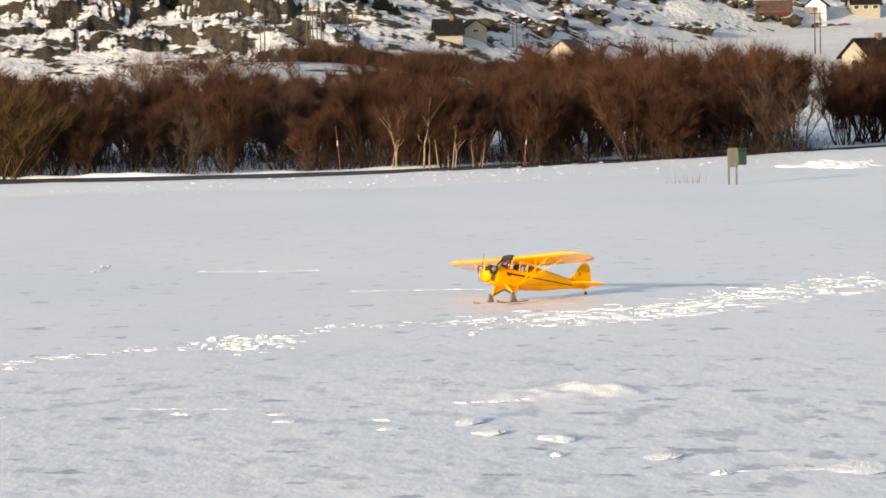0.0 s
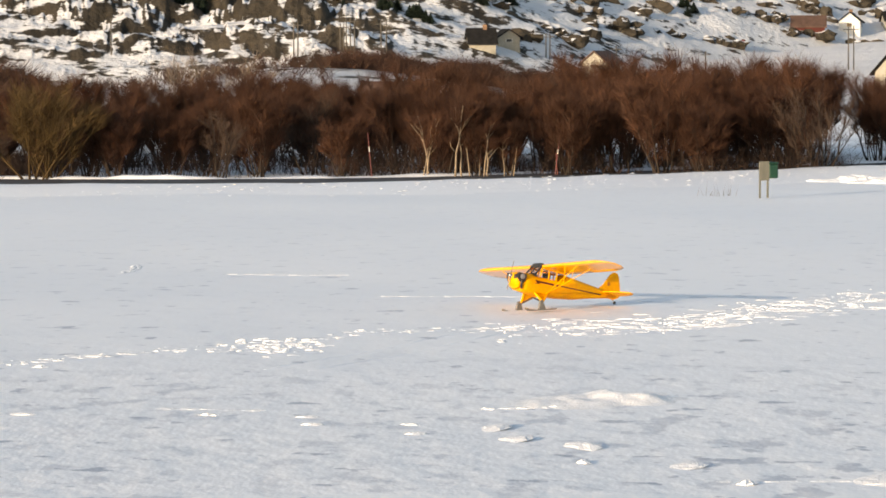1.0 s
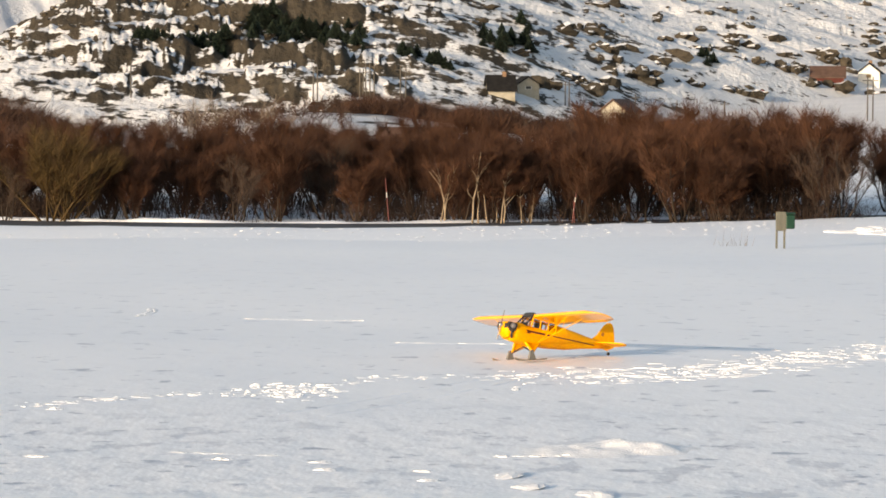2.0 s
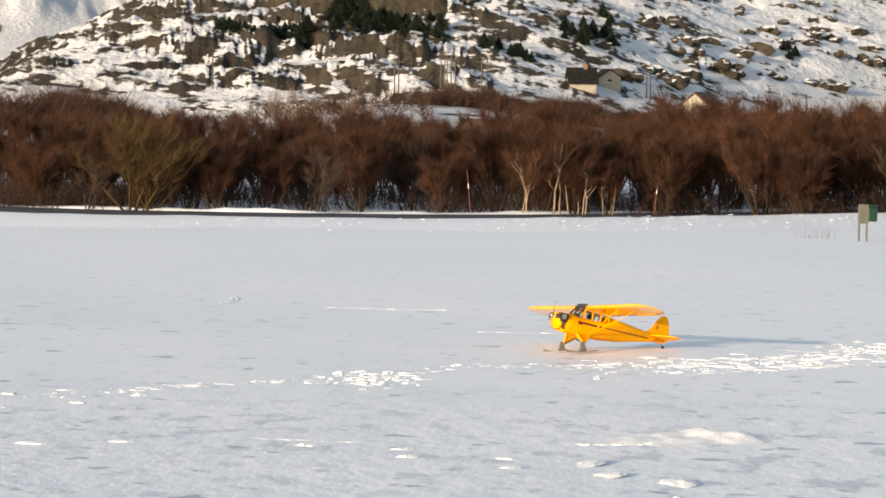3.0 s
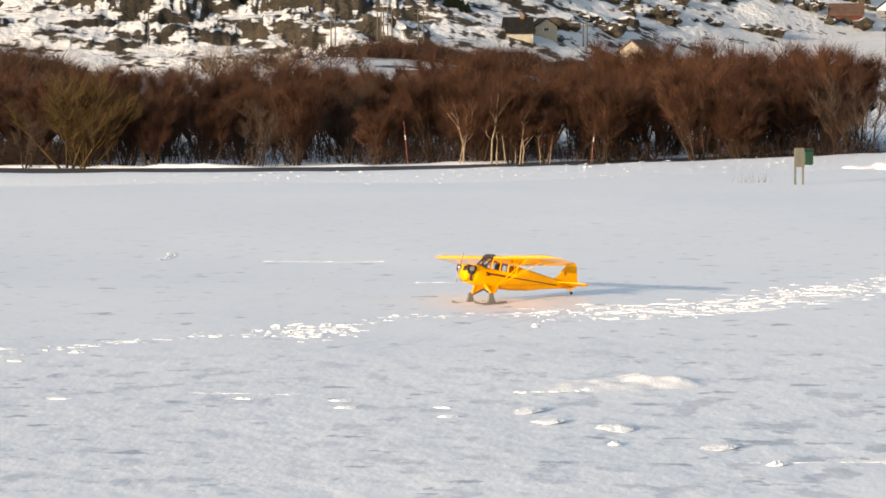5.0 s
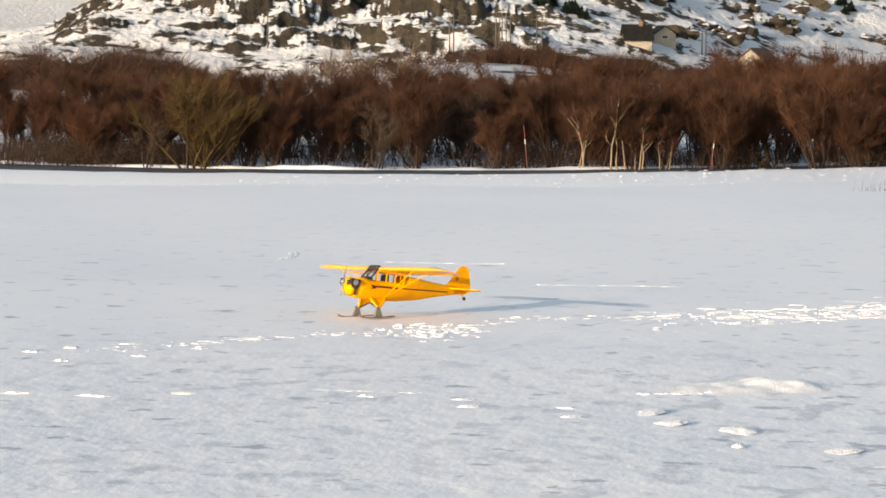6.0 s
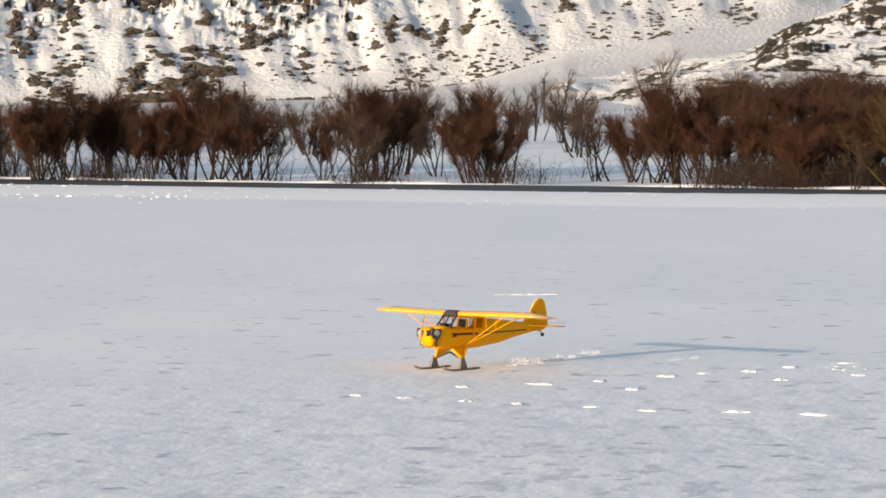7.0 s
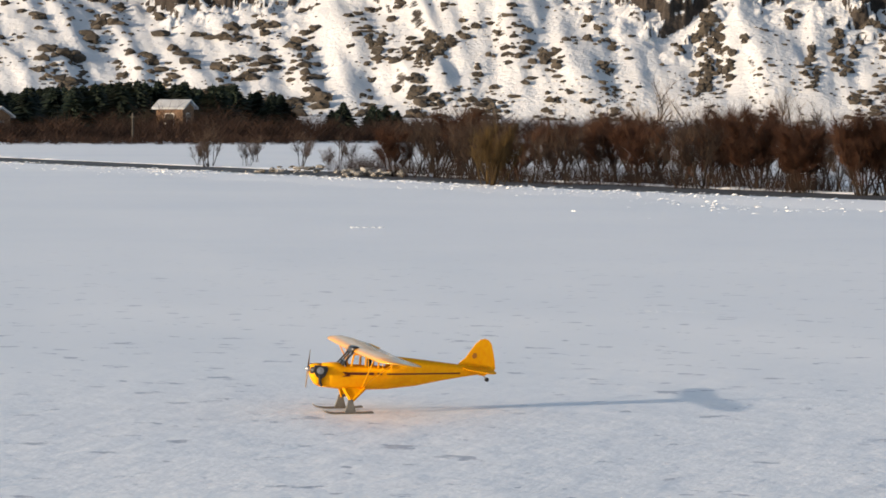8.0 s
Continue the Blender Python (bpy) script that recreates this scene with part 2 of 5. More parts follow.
def thing(name, m, label, category, group="", kind=""):
    ob = new(name)
    ob.matrix_basis = m
    return tagged(ob, label, category, group, kind)


class Shape:
    """Gathers boxes, tubes and lofts into one list of vertices and faces."""

    def __init__(self):
        self.v, self.f = [], []

    def add(self, verts, faces):
        k = len(self.v)
        self.v += [tuple(p) for p in verts]
        self.f += [tuple(i + k for i in q) for q in faces]
        return self

    def loft(self, rings, caps=True):
        n, k = len(rings[0]), len(self.v)
        for r in rings:
            self.v += [tuple(p) for p in r]
        for i in range(len(rings) - 1):
            for j in range(n):
                a, b = k + i * n + j, k + i * n + (j + 1) % n
                self.f.append((a, b, b + n, a + n))
        if caps:
            self.f.append(tuple(k + j for j in reversed(range(n))))
            self.f.append(tuple(k + (len(rings) - 1) * n + j for j in range(n)))
        return self

    def tube(self, points, radii, sides=6, squash=1.0):
        rings, pts = [], [Vector(p) for p in points]
        for i, p in enumerate(pts):
            d = (pts[min(i + 1, len(pts) - 1)] - pts[max(i - 1, 0)]).normalized()
            a = d.orthogonal().normalized() if abs(d.x) > 0.95 or abs(d.z) > 0.95 else d.cross(Vector((1, 0, 0))).normalized()
            b = d.cross(a)
            rings.append([p + (a * math.cos(u) * squash + b * math.sin(u)) * radii[i] for u in (2 * math.pi * s / sides for s in range(sides))])
        return self.loft(rings)

    def box(self, x0, y0, z0, x1, y1, z1, bevel=0.0):
        c = bevel
        ring = lambda z, s: [(x0 + s + c, y0 + s, z), (x1 - s - c, y0 + s, z), (x1 - s, y0 + s + c, z), (x1 - s, y1 - s - c, z),
                             (x1 - s - c, y1 - s, z), (x0 + s + c, y1 - s, z), (x0 + s, y1 - s - c, z), (x0 + s, y0 + s + c, z)]
        if not c:
            r = lambda z: [(x0, y0, z), (x1, y0, z), (x1, y1, z), (x0, y1, z)]
            return self.loft([r(z0), r(z1)])
        return self.loft([ring(z0, c), ring(z0 + c, 0), ring(z1 - c, 0), ring(z1, c)])

    def prism(self, outline, axis, lo, hi):
        """A polygon, given in the two other axes in order, drawn out along an axis."""
        put = {"x": lambda p, d: (d, p[0], p[1]), "y": lambda p, d: (p[0], d, p[1]), "z": lambda p, d: (p[0], p[1], d)}[axis]
        return self.loft([[put(p, lo) for p in outline], [put(p, hi) for p in outline]])

    def to(self, name, mat, parent=None, label="", smooth=False):
        return part(name, self.v, self.f, mat, parent, label, smooth)


def polar(az, r, z=0.0):
    return Vector((math.sin(radians(az)) * r, math.cos(radians(az)) * r, z))


def lerp_table(x, table):
    return float(np.interp(x, [p[0] for p in table], [p[1] for p in table]))


# ---- large structure: snow field, road, hills ----


def smooth(a, b, x):
    u = min(1.0, max(0.0, (x - a) / (b - a)))
    return u * u * (3 - 2 * u)


def field_z(x, y):
    r = math.hypot(x, y)
    lump = noise.noise((x * 0.13, y * 0.13, 3.1)) * 0.05 + noise.noise((x * 0.5, y * 0.5, 7.7)) * 0.018
    return lump * min(1.0, r / 12) - 1.2 * smooth(250, 600, r)


def grid_mesh(azs, radii, height):
    verts, faces, n = [], [], len(radii)
    for a in azs:
        sx, sy = math.sin(radians(a)), math.cos(radians(a))
        for r in radii:
            verts.append((sx * r, sy * r, height(a, r)))
    for i in range(len(azs) - 1):
        for j in range(n - 1):
            k = i * n + j
            faces.append((k, k + 1, k + n + 1, k + n))
    return verts, faces


def spaced(*runs):
    out = []
    for a, b, step in runs:
        out += list(np.arange(a, b - step * 0.01, step))
    return out + [runs[-1][1]]


def build_ground():
    azs = spaced((-180, -44, 8), (-44, 16, 0.4), (16, 180, 8.2))
    radii = [0.0, 2, 5, 9] + list(np.geomspace(13, 260, 130)) + [350, 450, 600, 900, 1400, 2200, 3400, 4800]
    v, f = grid_mesh(azs, radii, lambda a, r: field_z(math.sin(radians(a)) * r, math.cos(radians(a)) * r))
    tagged(part("ground", v, f, SNOW, None, smooth=True), "wind-packed snow field with relief shade painted as blue-grey spots", "snow", kind="structure")


ROAD = [(70, 140), (40, 114), (25, 102), (12.2, 89), (4.7, 82), (-1, 78.2), (-11.5, 77.6), (-23.5, 85.0), (-37, 93.3), (-55, 106), (-74, 121.5), (-102, 143), (-150, 182), (-230, 250)]


def road_line(step=2.0):
    pts = []
    for (x0, y0), (x1, y1) in zip(ROAD, ROAD[1:]):
        n = max(1, int(math.hypot(x1 - x0, y1 - y0) / step))
        pts += [Vector((x0 + (x1 - x0) * k / n, y0 + (y1 - y0) * k / n, 0)) for k in range(n)]
    for _ in range(60 if step < 1 else 8):
        pts = [pts[0]] + [(a + b * 2 + c) / 4 for a, b, c in zip(pts, pts[1:], pts[2:])] + [pts[-1]]
    return pts


def strip(pts, profile):
    """Sweeps a profile of (offset away from the camera, height) along the road."""
    rings = []
    for i, p in enumerate(pts):
        d = (pts[min(i + 1, len(pts) - 1)] - pts[max(i - 1, 0)]).normalized()
        side = Vector((d.y, -d.x, 0))
        side = side if side.y > 0 else -side
        rings.append([p + side * o + Vector((0, 0, z)) for o, z in profile(i, p)])
    n = len(rings[0])
    v = [q for r in rings for q in r]
    f = [(i * n + j, i * n + j + 1, (i + 1) * n + j + 1, (i + 1) * n + j) for i in range(len(rings) - 1) for j in range(n - 1)]
    return v, f


def build_road():
    pts = road_line()
    v, f = strip(pts, lambda i, p: [(o, 0.05 + 0.02 * noise.noise((p.x * 0.2, o, 0))) for o in (-0.4, 1.2, 2.8, 4.4)])
    tagged(part("road", v, f, ASPHALT), "narrow dark asphalt road ploughed clear of snow", "road", kind="structure")
    fine = road_line(0.7)

    def far_bank(i, p):
        w = 0.05 * noise.noise((p.x * 0.35, p.y * 0.35, 1)) + 0.05 * noise.noise((p.x * 1.3, p.y * 1.3, 5))
        return [(4.3, 0.0), (4.45, 0.07 + w), (4.8, 0.095 + w), (5.2, 0.07 + w), (5.8, 0.02), (6.8, -0.08)]

    def near_bank(i, p):
        h = -0.01 + 0.035 * smooth(-22, -8, p.x) + 0.06 * smooth(-3, 4, p.x) + 0.05 * smooth(2, 12, p.x) + 0.03 * noise.noise((p.x * 0.9, p.y * 0.9, 9)) + 0.025 * noise.noise((p.x * 2.5, p.y * 2.5, 2))
        h = max(0.0, h) + 0.05 + 0.02 * smooth(-8, -16, p.x) * smooth(-45, -30, p.x) - 0.04 * smooth(-34, -50, p.x)
        return [(-5.5, -0.06), (-3.2, 0.05 + h * 0.25), (-1.6, 0.06 + h * 0.7), (-0.8, 0.05 + h), (-0.35, 0.04 + h * 0.8), (-0.25, 0.0)]

    for name, prof, lab in (("snow_bank", far_bank, "ploughed snow bank along the far side of the road"), ("snow_verge", near_bank, "low ploughed snow ridge beside the road")):
        v, f = strip(fine, prof)
        tagged(part(name, v, f, SNOW, smooth=True), lab, "snow bank", kind="structure")


KNOB_TOP = [(-12, 0.0), (-9.6, 0.35), (-8.6, 0.72), (-7.4, 1.08), (-5.9, 1.75), (-4.5, 2.6), (-3, 3.6), (0, 4.6), (6, 5.0), (14, 4.5), (30, 2.0)]


def knob_z(az, r):
    """The rocky hill behind the houses, with a snowy knoll and a sloping field at its foot."""
    x, y = math.sin(radians(az)) * r, math.cos(radians(az)) * r
    right = smooth(-2.0, 9.0, az)
    foot = 552 + 170 * right
    base = lerp_table(r, [(240, -1.0), (420, -0.8), (540, 0.4), (730, 9.5), (900, 10.5)]) * right
    base += lerp_table(r, [(240, -1.0), (420, -0.9), (540, -1.2), (620, 0.0), (900, 2.0)]) * (1 - right)
    knoll = 3.6 * math.exp(-((az + 2.6) / 3.4) ** 2 - ((r - 330) / 38) ** 2)
    rise = max(0.0, r - foot)
    slope = rise * (0.235 + 0.05 * noise.noise((x * 0.006, y * 0.006, 2)))
    slope += rise * 0.02 * noise.noise((x * 0.02, y * 0.02, 5))
    top = 800 * math.tan(radians(lerp_table(az, KNOB_TOP)))
    slope = min(slope, top + 0.02 * rise) if slope > 0 else 0
    grow = smooth(-6, 34, rise)
    n1 = noise.fractal((x / 38 + y / 80, y / 11, 1.7), 0.7, 2.1, 6)
    n2 = noise.fractal((x / 13 - y / 30, y / 5.5, 8.3), 0.7, 2.0, 5)
    n3 = noise.fractal((x / 6, y / 3, 2.2), 0.8, 2.0, 3)
    block = 1.9 * smooth(-0.15, 0.4, n1) + 1.0 * smooth(0.3, 0.8, n1) + 1.0 * smooth(-0.1, 0.4, n2) + 0.5 * n3
    return base + knoll + slope + grow * block * (0.75 + 0.85 * smooth(-8.5, -6, az) - 1.2 * smooth(-3, 0, az)) + 0.25 * noise.noise((x * 0.1, y * 0.1, 0))


FOOT = [(-60, 790), (-36, 770), (-30, 745), (-24, 725), (-17, 720), (-14, 730), (-11, 752), (-8, 780), (0, 830), (20, 900)]
FOOT_Z = [(-60, 2.5), (-32, 2.5), (-24, 1.0), (-17, 1.2), (-14.5, 4), (-12.8, 10.0), (-11, 14.5), (-9, 18), (20, 22)]


def mountain_z(az, r):
    """The steep valley side: snow field, boulder-strewn scree and a broken cliff band."""
    x, y = math.sin(radians(az)) * r, math.cos(radians(az)) * r
    foot, fz = lerp_table(az, FOOT), lerp_table(az, FOOT_Z)
    if r < foot:
        u = (r - 350) / (foot - 350)
        z = -1.6 + (fz + 1.6) * max(0, u) ** (1.6 + 2.4 * smooth(-15, -11, az) + 6 * smooth(-8.5, -6, az))
        return z + 0.5 * noise.noise((x * 0.02, y * 0.02, 4)) * max(0, u)
    d = r - foot
    gully = noise.fractal((az * 0.9 + d * 0.006, d * 0.012, 3.3), 0.9, 2.0, 3)
    wide = smooth(-15.5, -11, az)
    cliff = 63 + 12 * noise.noise((az * 0.55, 0.0, 6.0)) + 17 * gully + 70 * wide + 8 * smooth(-21, -24, az) + 30 * smooth(-25, -30, az) + 500 * smooth(-33, -36, az)
    z = fz + d * (0.42 - 0.10 * wide - 0.16 * smooth(-27, -33, az)) + 3.2 * gully * smooth(0, 25, d)
    crack = noise.fractal((x / 6, y / 30, 7.0), 0.7, 2.1, 4) + 0.3 * noise.fractal((x / 1.8, y / 6, 2.0), 0.8, 2.0, 3)
    for k, tall in ((0, 4.5), (6, 4.0), (13, 4.0)):
        edge = cliff + k + 3.0 * crack + 3 * noise.noise((x * 0.08, y * 0.08, k))
        z += (tall + 2 * gully) * smooth(edge, edge + 2.5, d)
    z += 8 * smooth(cliff + 22, cliff + 30, d + 8 * gully)
    n1 = noise.fractal((x / 7, y / 6, 5.1), 0.75, 2.1, 5)
    steps = noise.fractal((x / 5.0, y / 4.0, 9.9), 0.9, 2.0, 3)
    rough = smooth(cliff - 30, cliff + 4, d)
    z += rough * (2.4 * smooth(0.0, 0.3, n1)) + 0.2 * smooth(0.3, 0.5, steps) * smooth(2, 12, d) * (1 - 0.7 * wide)
    return min(z, 190 + 20 * noise.noise((az * 0.3, 0, 0)))


def build_hills():
    azs = spaced((-13, -9.6, 0.1), (-9.6, 9, 0.026), (9, 30, 0.5))
    radii = spaced((240, 540, 12), (540, 800, 1.8), (800, 1010, 2.4), (1010, 1300, 12))
    v, f = grid_mesh(azs, radii, knob_z)
    tagged(part("hill_rocky", v, f, KNOB, smooth=True), "rocky heath hillside half covered with snow", "hill", kind="structure")
    azs = spaced((-80, -38, 1.0), (-38, -5, 0.03), (-5, 20, 1.0))
    offs = spaced((0, 150, 1.4), (150, 420, 9))
    near = [0, 0.15, 0.3, 0.45, 0.6, 0.72, 0.82, 0.9, 0.96]
    n = len(near) + len(offs)
    verts, faces = [], []
    for a in azs:
        foot = lerp_table(a, FOOT)
        sx, sy = math.sin(radians(a)), math.cos(radians(a))
        for r in [350 + (foot - 350) * u for u in near] + [foot + d for d in offs]:
            verts.append((sx * r, sy * r, mountain_z(a, r)))
    for i in range(len(azs) - 1):
        for j in range(n - 1):
            k = i * n + j
            faces.append((k, k + 1, k + n + 1, k + n))
    tagged(part("hill_cliffs", verts, faces, CRAG, smooth=True), "steep snowy mountainside with a dark broken cliff band", "hill", kind="structure")
    # the distant fell that closes the valley, and low hills round the rest of the plain
    azs = spaced((-16, 2, 0.1))
    v, f = grid_mesh(azs, spaced((1700, 2100, 25), (2100, 3000, 60)), lambda a, r: -3 + (r - 1700) * 0.3 + 26 * noise.fractal((a * 0.9, r * 0.004, 2), 0.9, 2, 5))
    tagged(part("fell", v, f, CRAG), "distant snowy fell closing the valley", "hill", kind="structure")


def on_slope(az, el, height, r0, r1):
    """The place on a slope that is seen at that bearing and elevation from the middle of the field."""
    r = r0
    while r < r1:
        z = height(az, r)
        if math.degrees(math.atan2(z - 2.7, r)) >= el:
            return polar(az, r, z)
        r += 1.0
    return polar(az, r1, height(az, r1))


build_ground()
build_road()
build_hills()

# ---- shrubs and trees ----


class Twigs:
    """Many slender three-sided twigs in one mesh."""

    def __init__(self):
        self.p, self.d, self.r = [], [], []

    def put(self, p, d, r):
        self.p.append(tuple(p))
        self.d.append(tuple(d))
        self.r.append(r)

    def mesh(self, name, mat):
        p, d, r = np.array(self.p), np.array(self.d), np.array(self.r)[:, None]
        u = d / np.linalg.norm(d, axis=1)[:, None]
        a = np.cross(u, np.array([0.31, 0.52, 0.79]))
        a /= np.linalg.norm(a, axis=1)[:, None] + 1e-9
        b = np.cross(u, a)
        ring = [p + r * (a * math.cos(k) + b * math.sin(k)) for k in (0, 2.0944, 4.1888)]
        v = np.stack(ring + [p + d], 1).reshape(-1, 3)
        k = np.arange(len(p))[:, None] * 4
        f = np.concatenate([k + [0, 1, 3], k + [1, 2, 3], k + [2, 0, 3]], 1).reshape(-1, 3)
        me = bpy.data.meshes.new(name)
        me.from_pydata(v.tolist(), [], f.tolist())
        me.materials.append(mat)
        return me


def shrub(name, seed, height, spread, stems, twigs, mat, bark, label, upright=0.75, low=0.25, thick=0.0075, group=""):
    """A bare bush: a fan of stems, side limbs, and a crown of fine twigs."""
    rng = random.Random(seed)
    wood, crown, lines = Shape(), Twigs(), []
    for s in range(stems):
        a = rng.uniform(0, 2 * math.pi)
        lean = spread * rng.uniform(0.1, 1.0) ** 0.7
        h = height * rng.uniform(0.62, 0.95) * (1 - 0.25 * lean / max(spread, 0.01))
        base = Vector((rng.gauss(0, 0.16), rng.gauss(0, 0.16), -0.1))
        pts = []
        for k in range(6):
            u = k / 5
            off = lean * (u ** upright)
            pts.append(base + Vector((math.cos(a) * off + rng.gauss(0, 0.05) * u, math.sin(a) * off + rng.gauss(0, 0.05) * u, (h + 0.1) * u)))
        r = rng.uniform(0.020, 0.042) * height / 3
        wood.tube(pts, [r * (1 - 0.75 * k / 5) for k in range(6)], 4)
        lines.append(pts)
        for _ in range(4):
            u = rng.uniform(0.35, 0.9)
            k = int(u * 5)
            p = pts[k].lerp(pts[min(5, k + 1)], u * 5 - k)
            b = a + rng.uniform(-1.6, 1.6)
            ln = height * rng.uniform(0.12, 0.28)
            q = p + Vector((math.cos(b) * ln * 0.6, math.sin(b) * ln * 0.6, ln * rng.uniform(0.5, 1.0)))
            mid = p.lerp(q, 0.5) + Vector((rng.gauss(0, 0.04), rng.gauss(0, 0.04), 0.02))
            wood.tube([p, mid, q], [r * 0.5, r * 0.38, r * 0.2], 3)
            lines.append([p, mid, q])
    for _ in range(twigs):
        ln = rng.choice(lines)
        u = low + (1 - low) * rng.random() ** 0.75
        n = len(ln) - 1
        k = min(n - 1, int(u * n))
        p = ln[k].lerp(ln[k + 1], u * n - k)
        out = Vector((p.x, p.y, 0)) * 0.25 + Vector((rng.gauss(0, 0.5), rng.gauss(0, 0.5), rng.uniform(0.35, 1.25)))
        d = out.normalized() * height * rng.uniform(0.06, 0.22)
        crown.put(p, d, thick * rng.uniform(0.6, 1.2))
        q = p + d * rng.uniform(0.3, 0.7)
        e = (d.normalized() + Vector((rng.gauss(0, 0.6), rng.gauss(0, 0.6), rng.gauss(0.1, 0.4)))).normalized() * d.length * 0.55
        crown.put(q, e, thick * 0.6)
    ob = thing(name, pose(0, 0, 0), label, "bush" if "bush" in name else "tree", group)
    wood.to("trunk", bark, ob, "", True)
    c = new("crown", crown.mesh("crown", mat))
    c.parent = ob
    return ob


def stand(kinds, seed, spots):
    """Copies of the given shrubs at (azimuth, distance, size) spots, each turned and scaled its own way."""
    rng = random.Random(seed)
    for az, r, size in spots:
        k = rng.choice(kinds)
        p = polar(az, r)
        p.z = field_z(p.x, p.y) - 0.05
        c = copy_thing(k, Matrix.Translation(p) @ pose(0, 0, 0, 0, 0, rng.uniform(0, 360)))
        s = size * rng.uniform(0.88, 1.12)
        c.scale = (s * rng.uniform(0.9, 1.15), s * rng.uniform(0.9, 1.15), s)


ROAD_R = [(-36, 180), (-31.3, 142), (-27.4, 119), (-21.6, 100.4), (-15.4, 88.2), (-8.4, 78.4)]   # azimuth, distance of the road


def plant_shrubs():
    red = [shrub("bush", 10 + k, 2.75, 1.0, 9, 4300, TWIG, BARK, "bare red-brown birch scrub bush in snow", low=0.17, thick=0.0058, group="scrub along the road") for k in range(6)]
    grey = [shrub("bush", 40 + k, 2.7, 0.75, 6, 800, TWIG_GREY, BARK, "sparse grey-brown bare bush in snow", low=0.35, thick=0.0055, group="scrub along the road") for k in range(4)]
    fan = [shrub("bush", 60 + k, 2.6, 1.25, 12, 3400, TWIG, BARK, "wide fan-shaped bare bush with reddish twigs", upright=1.0, low=0.38, thick=0.0055, group="scrub along the road") for k in range(3)]
    rng = random.Random(5)
    dense = []
    for row, r in enumerate((84.9, 87.2, 90.3, 94.5, 99, 104)):
        az = -9.2 + rng.uniform(0, 0.5)
        while az < 6.05:
            if rng.random() < 0.93:
                dense.append((az, r + rng.uniform(-1, 1) + 0.12 * max(0, az) ** 1.3, rng.uniform(0.80, 1.04) * (0.88 if row == 0 else 0.97 + 0.02 * row) * ((0.96 if 0.2 < az < 1.5 else 1.03) if az > -1.5 else (0.90 if az > -7.6 else 0.80)) * (1.0 + 0.11 * smooth(1.4, 2.0, az) * smooth(6.4, 5.2, az))))
            az += rng.uniform(0.55, 0.95)
    stand(red + red + grey[:1], 1, dense)
    sparse = [(a, r, s) for a, r, s in ((-9.6, 91, 0.95), (-10.3, 92, 1.0), (-11.0, 93, 1.05), (-11.7, 95, 0.9), (-10.6, 98, 1.05), (-9.9, 101, 1.05), (-9.0, 90, 0.95), (6.9, 97, 0.9), (7.1, 101, 1.0), (7.35, 99, 0.95), (7.5, 103, 1.05), (7.6, 98, 0.95), (7.8, 105, 1.05), (8.1, 97, 0.9), (8.6, 98, 0.95), (7.95, 99, 0.95), (8.3, 102, 1.0), (8.9, 101, 1.0), (9.5, 104, 1.0))]
    stand(red, 2, sparse)
    for az, r, s in ((-14.05, 94.5, 1.02), (-18.3, 101, 1.05), (-11.3, 94, 1.0)):
        stand(fan, int(-az * 10), [(az, r, s)])
    # loose scrub farther along the road, with gaps of shaded snow
    loose = []
    az = -29.5
    while az < -12:
        dens = 1.0 if az < -21 else 0.62
        if rng.random() < dens:
            r = lerp_table(az, ROAD_R) + 6.5 + rng.uniform(0, 12)
            loose.append((az, r, rng.uniform(0.85, 1.15)))
        az += rng.uniform(0.14, 0.4)
    stand(red + grey, 3, loose[::2])
    stand(grey + grey + red, 4, loose[1::2])
    stand(fan + red[:2], 8, [(-16.9, 99, 0.98), (-21.7, 108, 1.05), (-22.6, 111, 0.98), (-19.9, 104, 0.95), (-23.4, 115, 1.0)])
    back = [(rng.uniform(-30, -12), rng.uniform(125, 175), rng.uniform(0.9, 1.25)) for _ in range(34)]
    stand(grey, 6, back)
    stand(grey, 7, [(rng.uniform(-33, -29.5), rng.uniform(150, 190), rng.uniform(0.5, 0.8)) for _ in range(9)])
    for k in red + grey + fan:
        p = polar(-8.4 + 1.27 * (red + grey + fan).index(k), 118)
        k.matrix_basis = Matrix.Translation((p.x, p.y, -0.05))


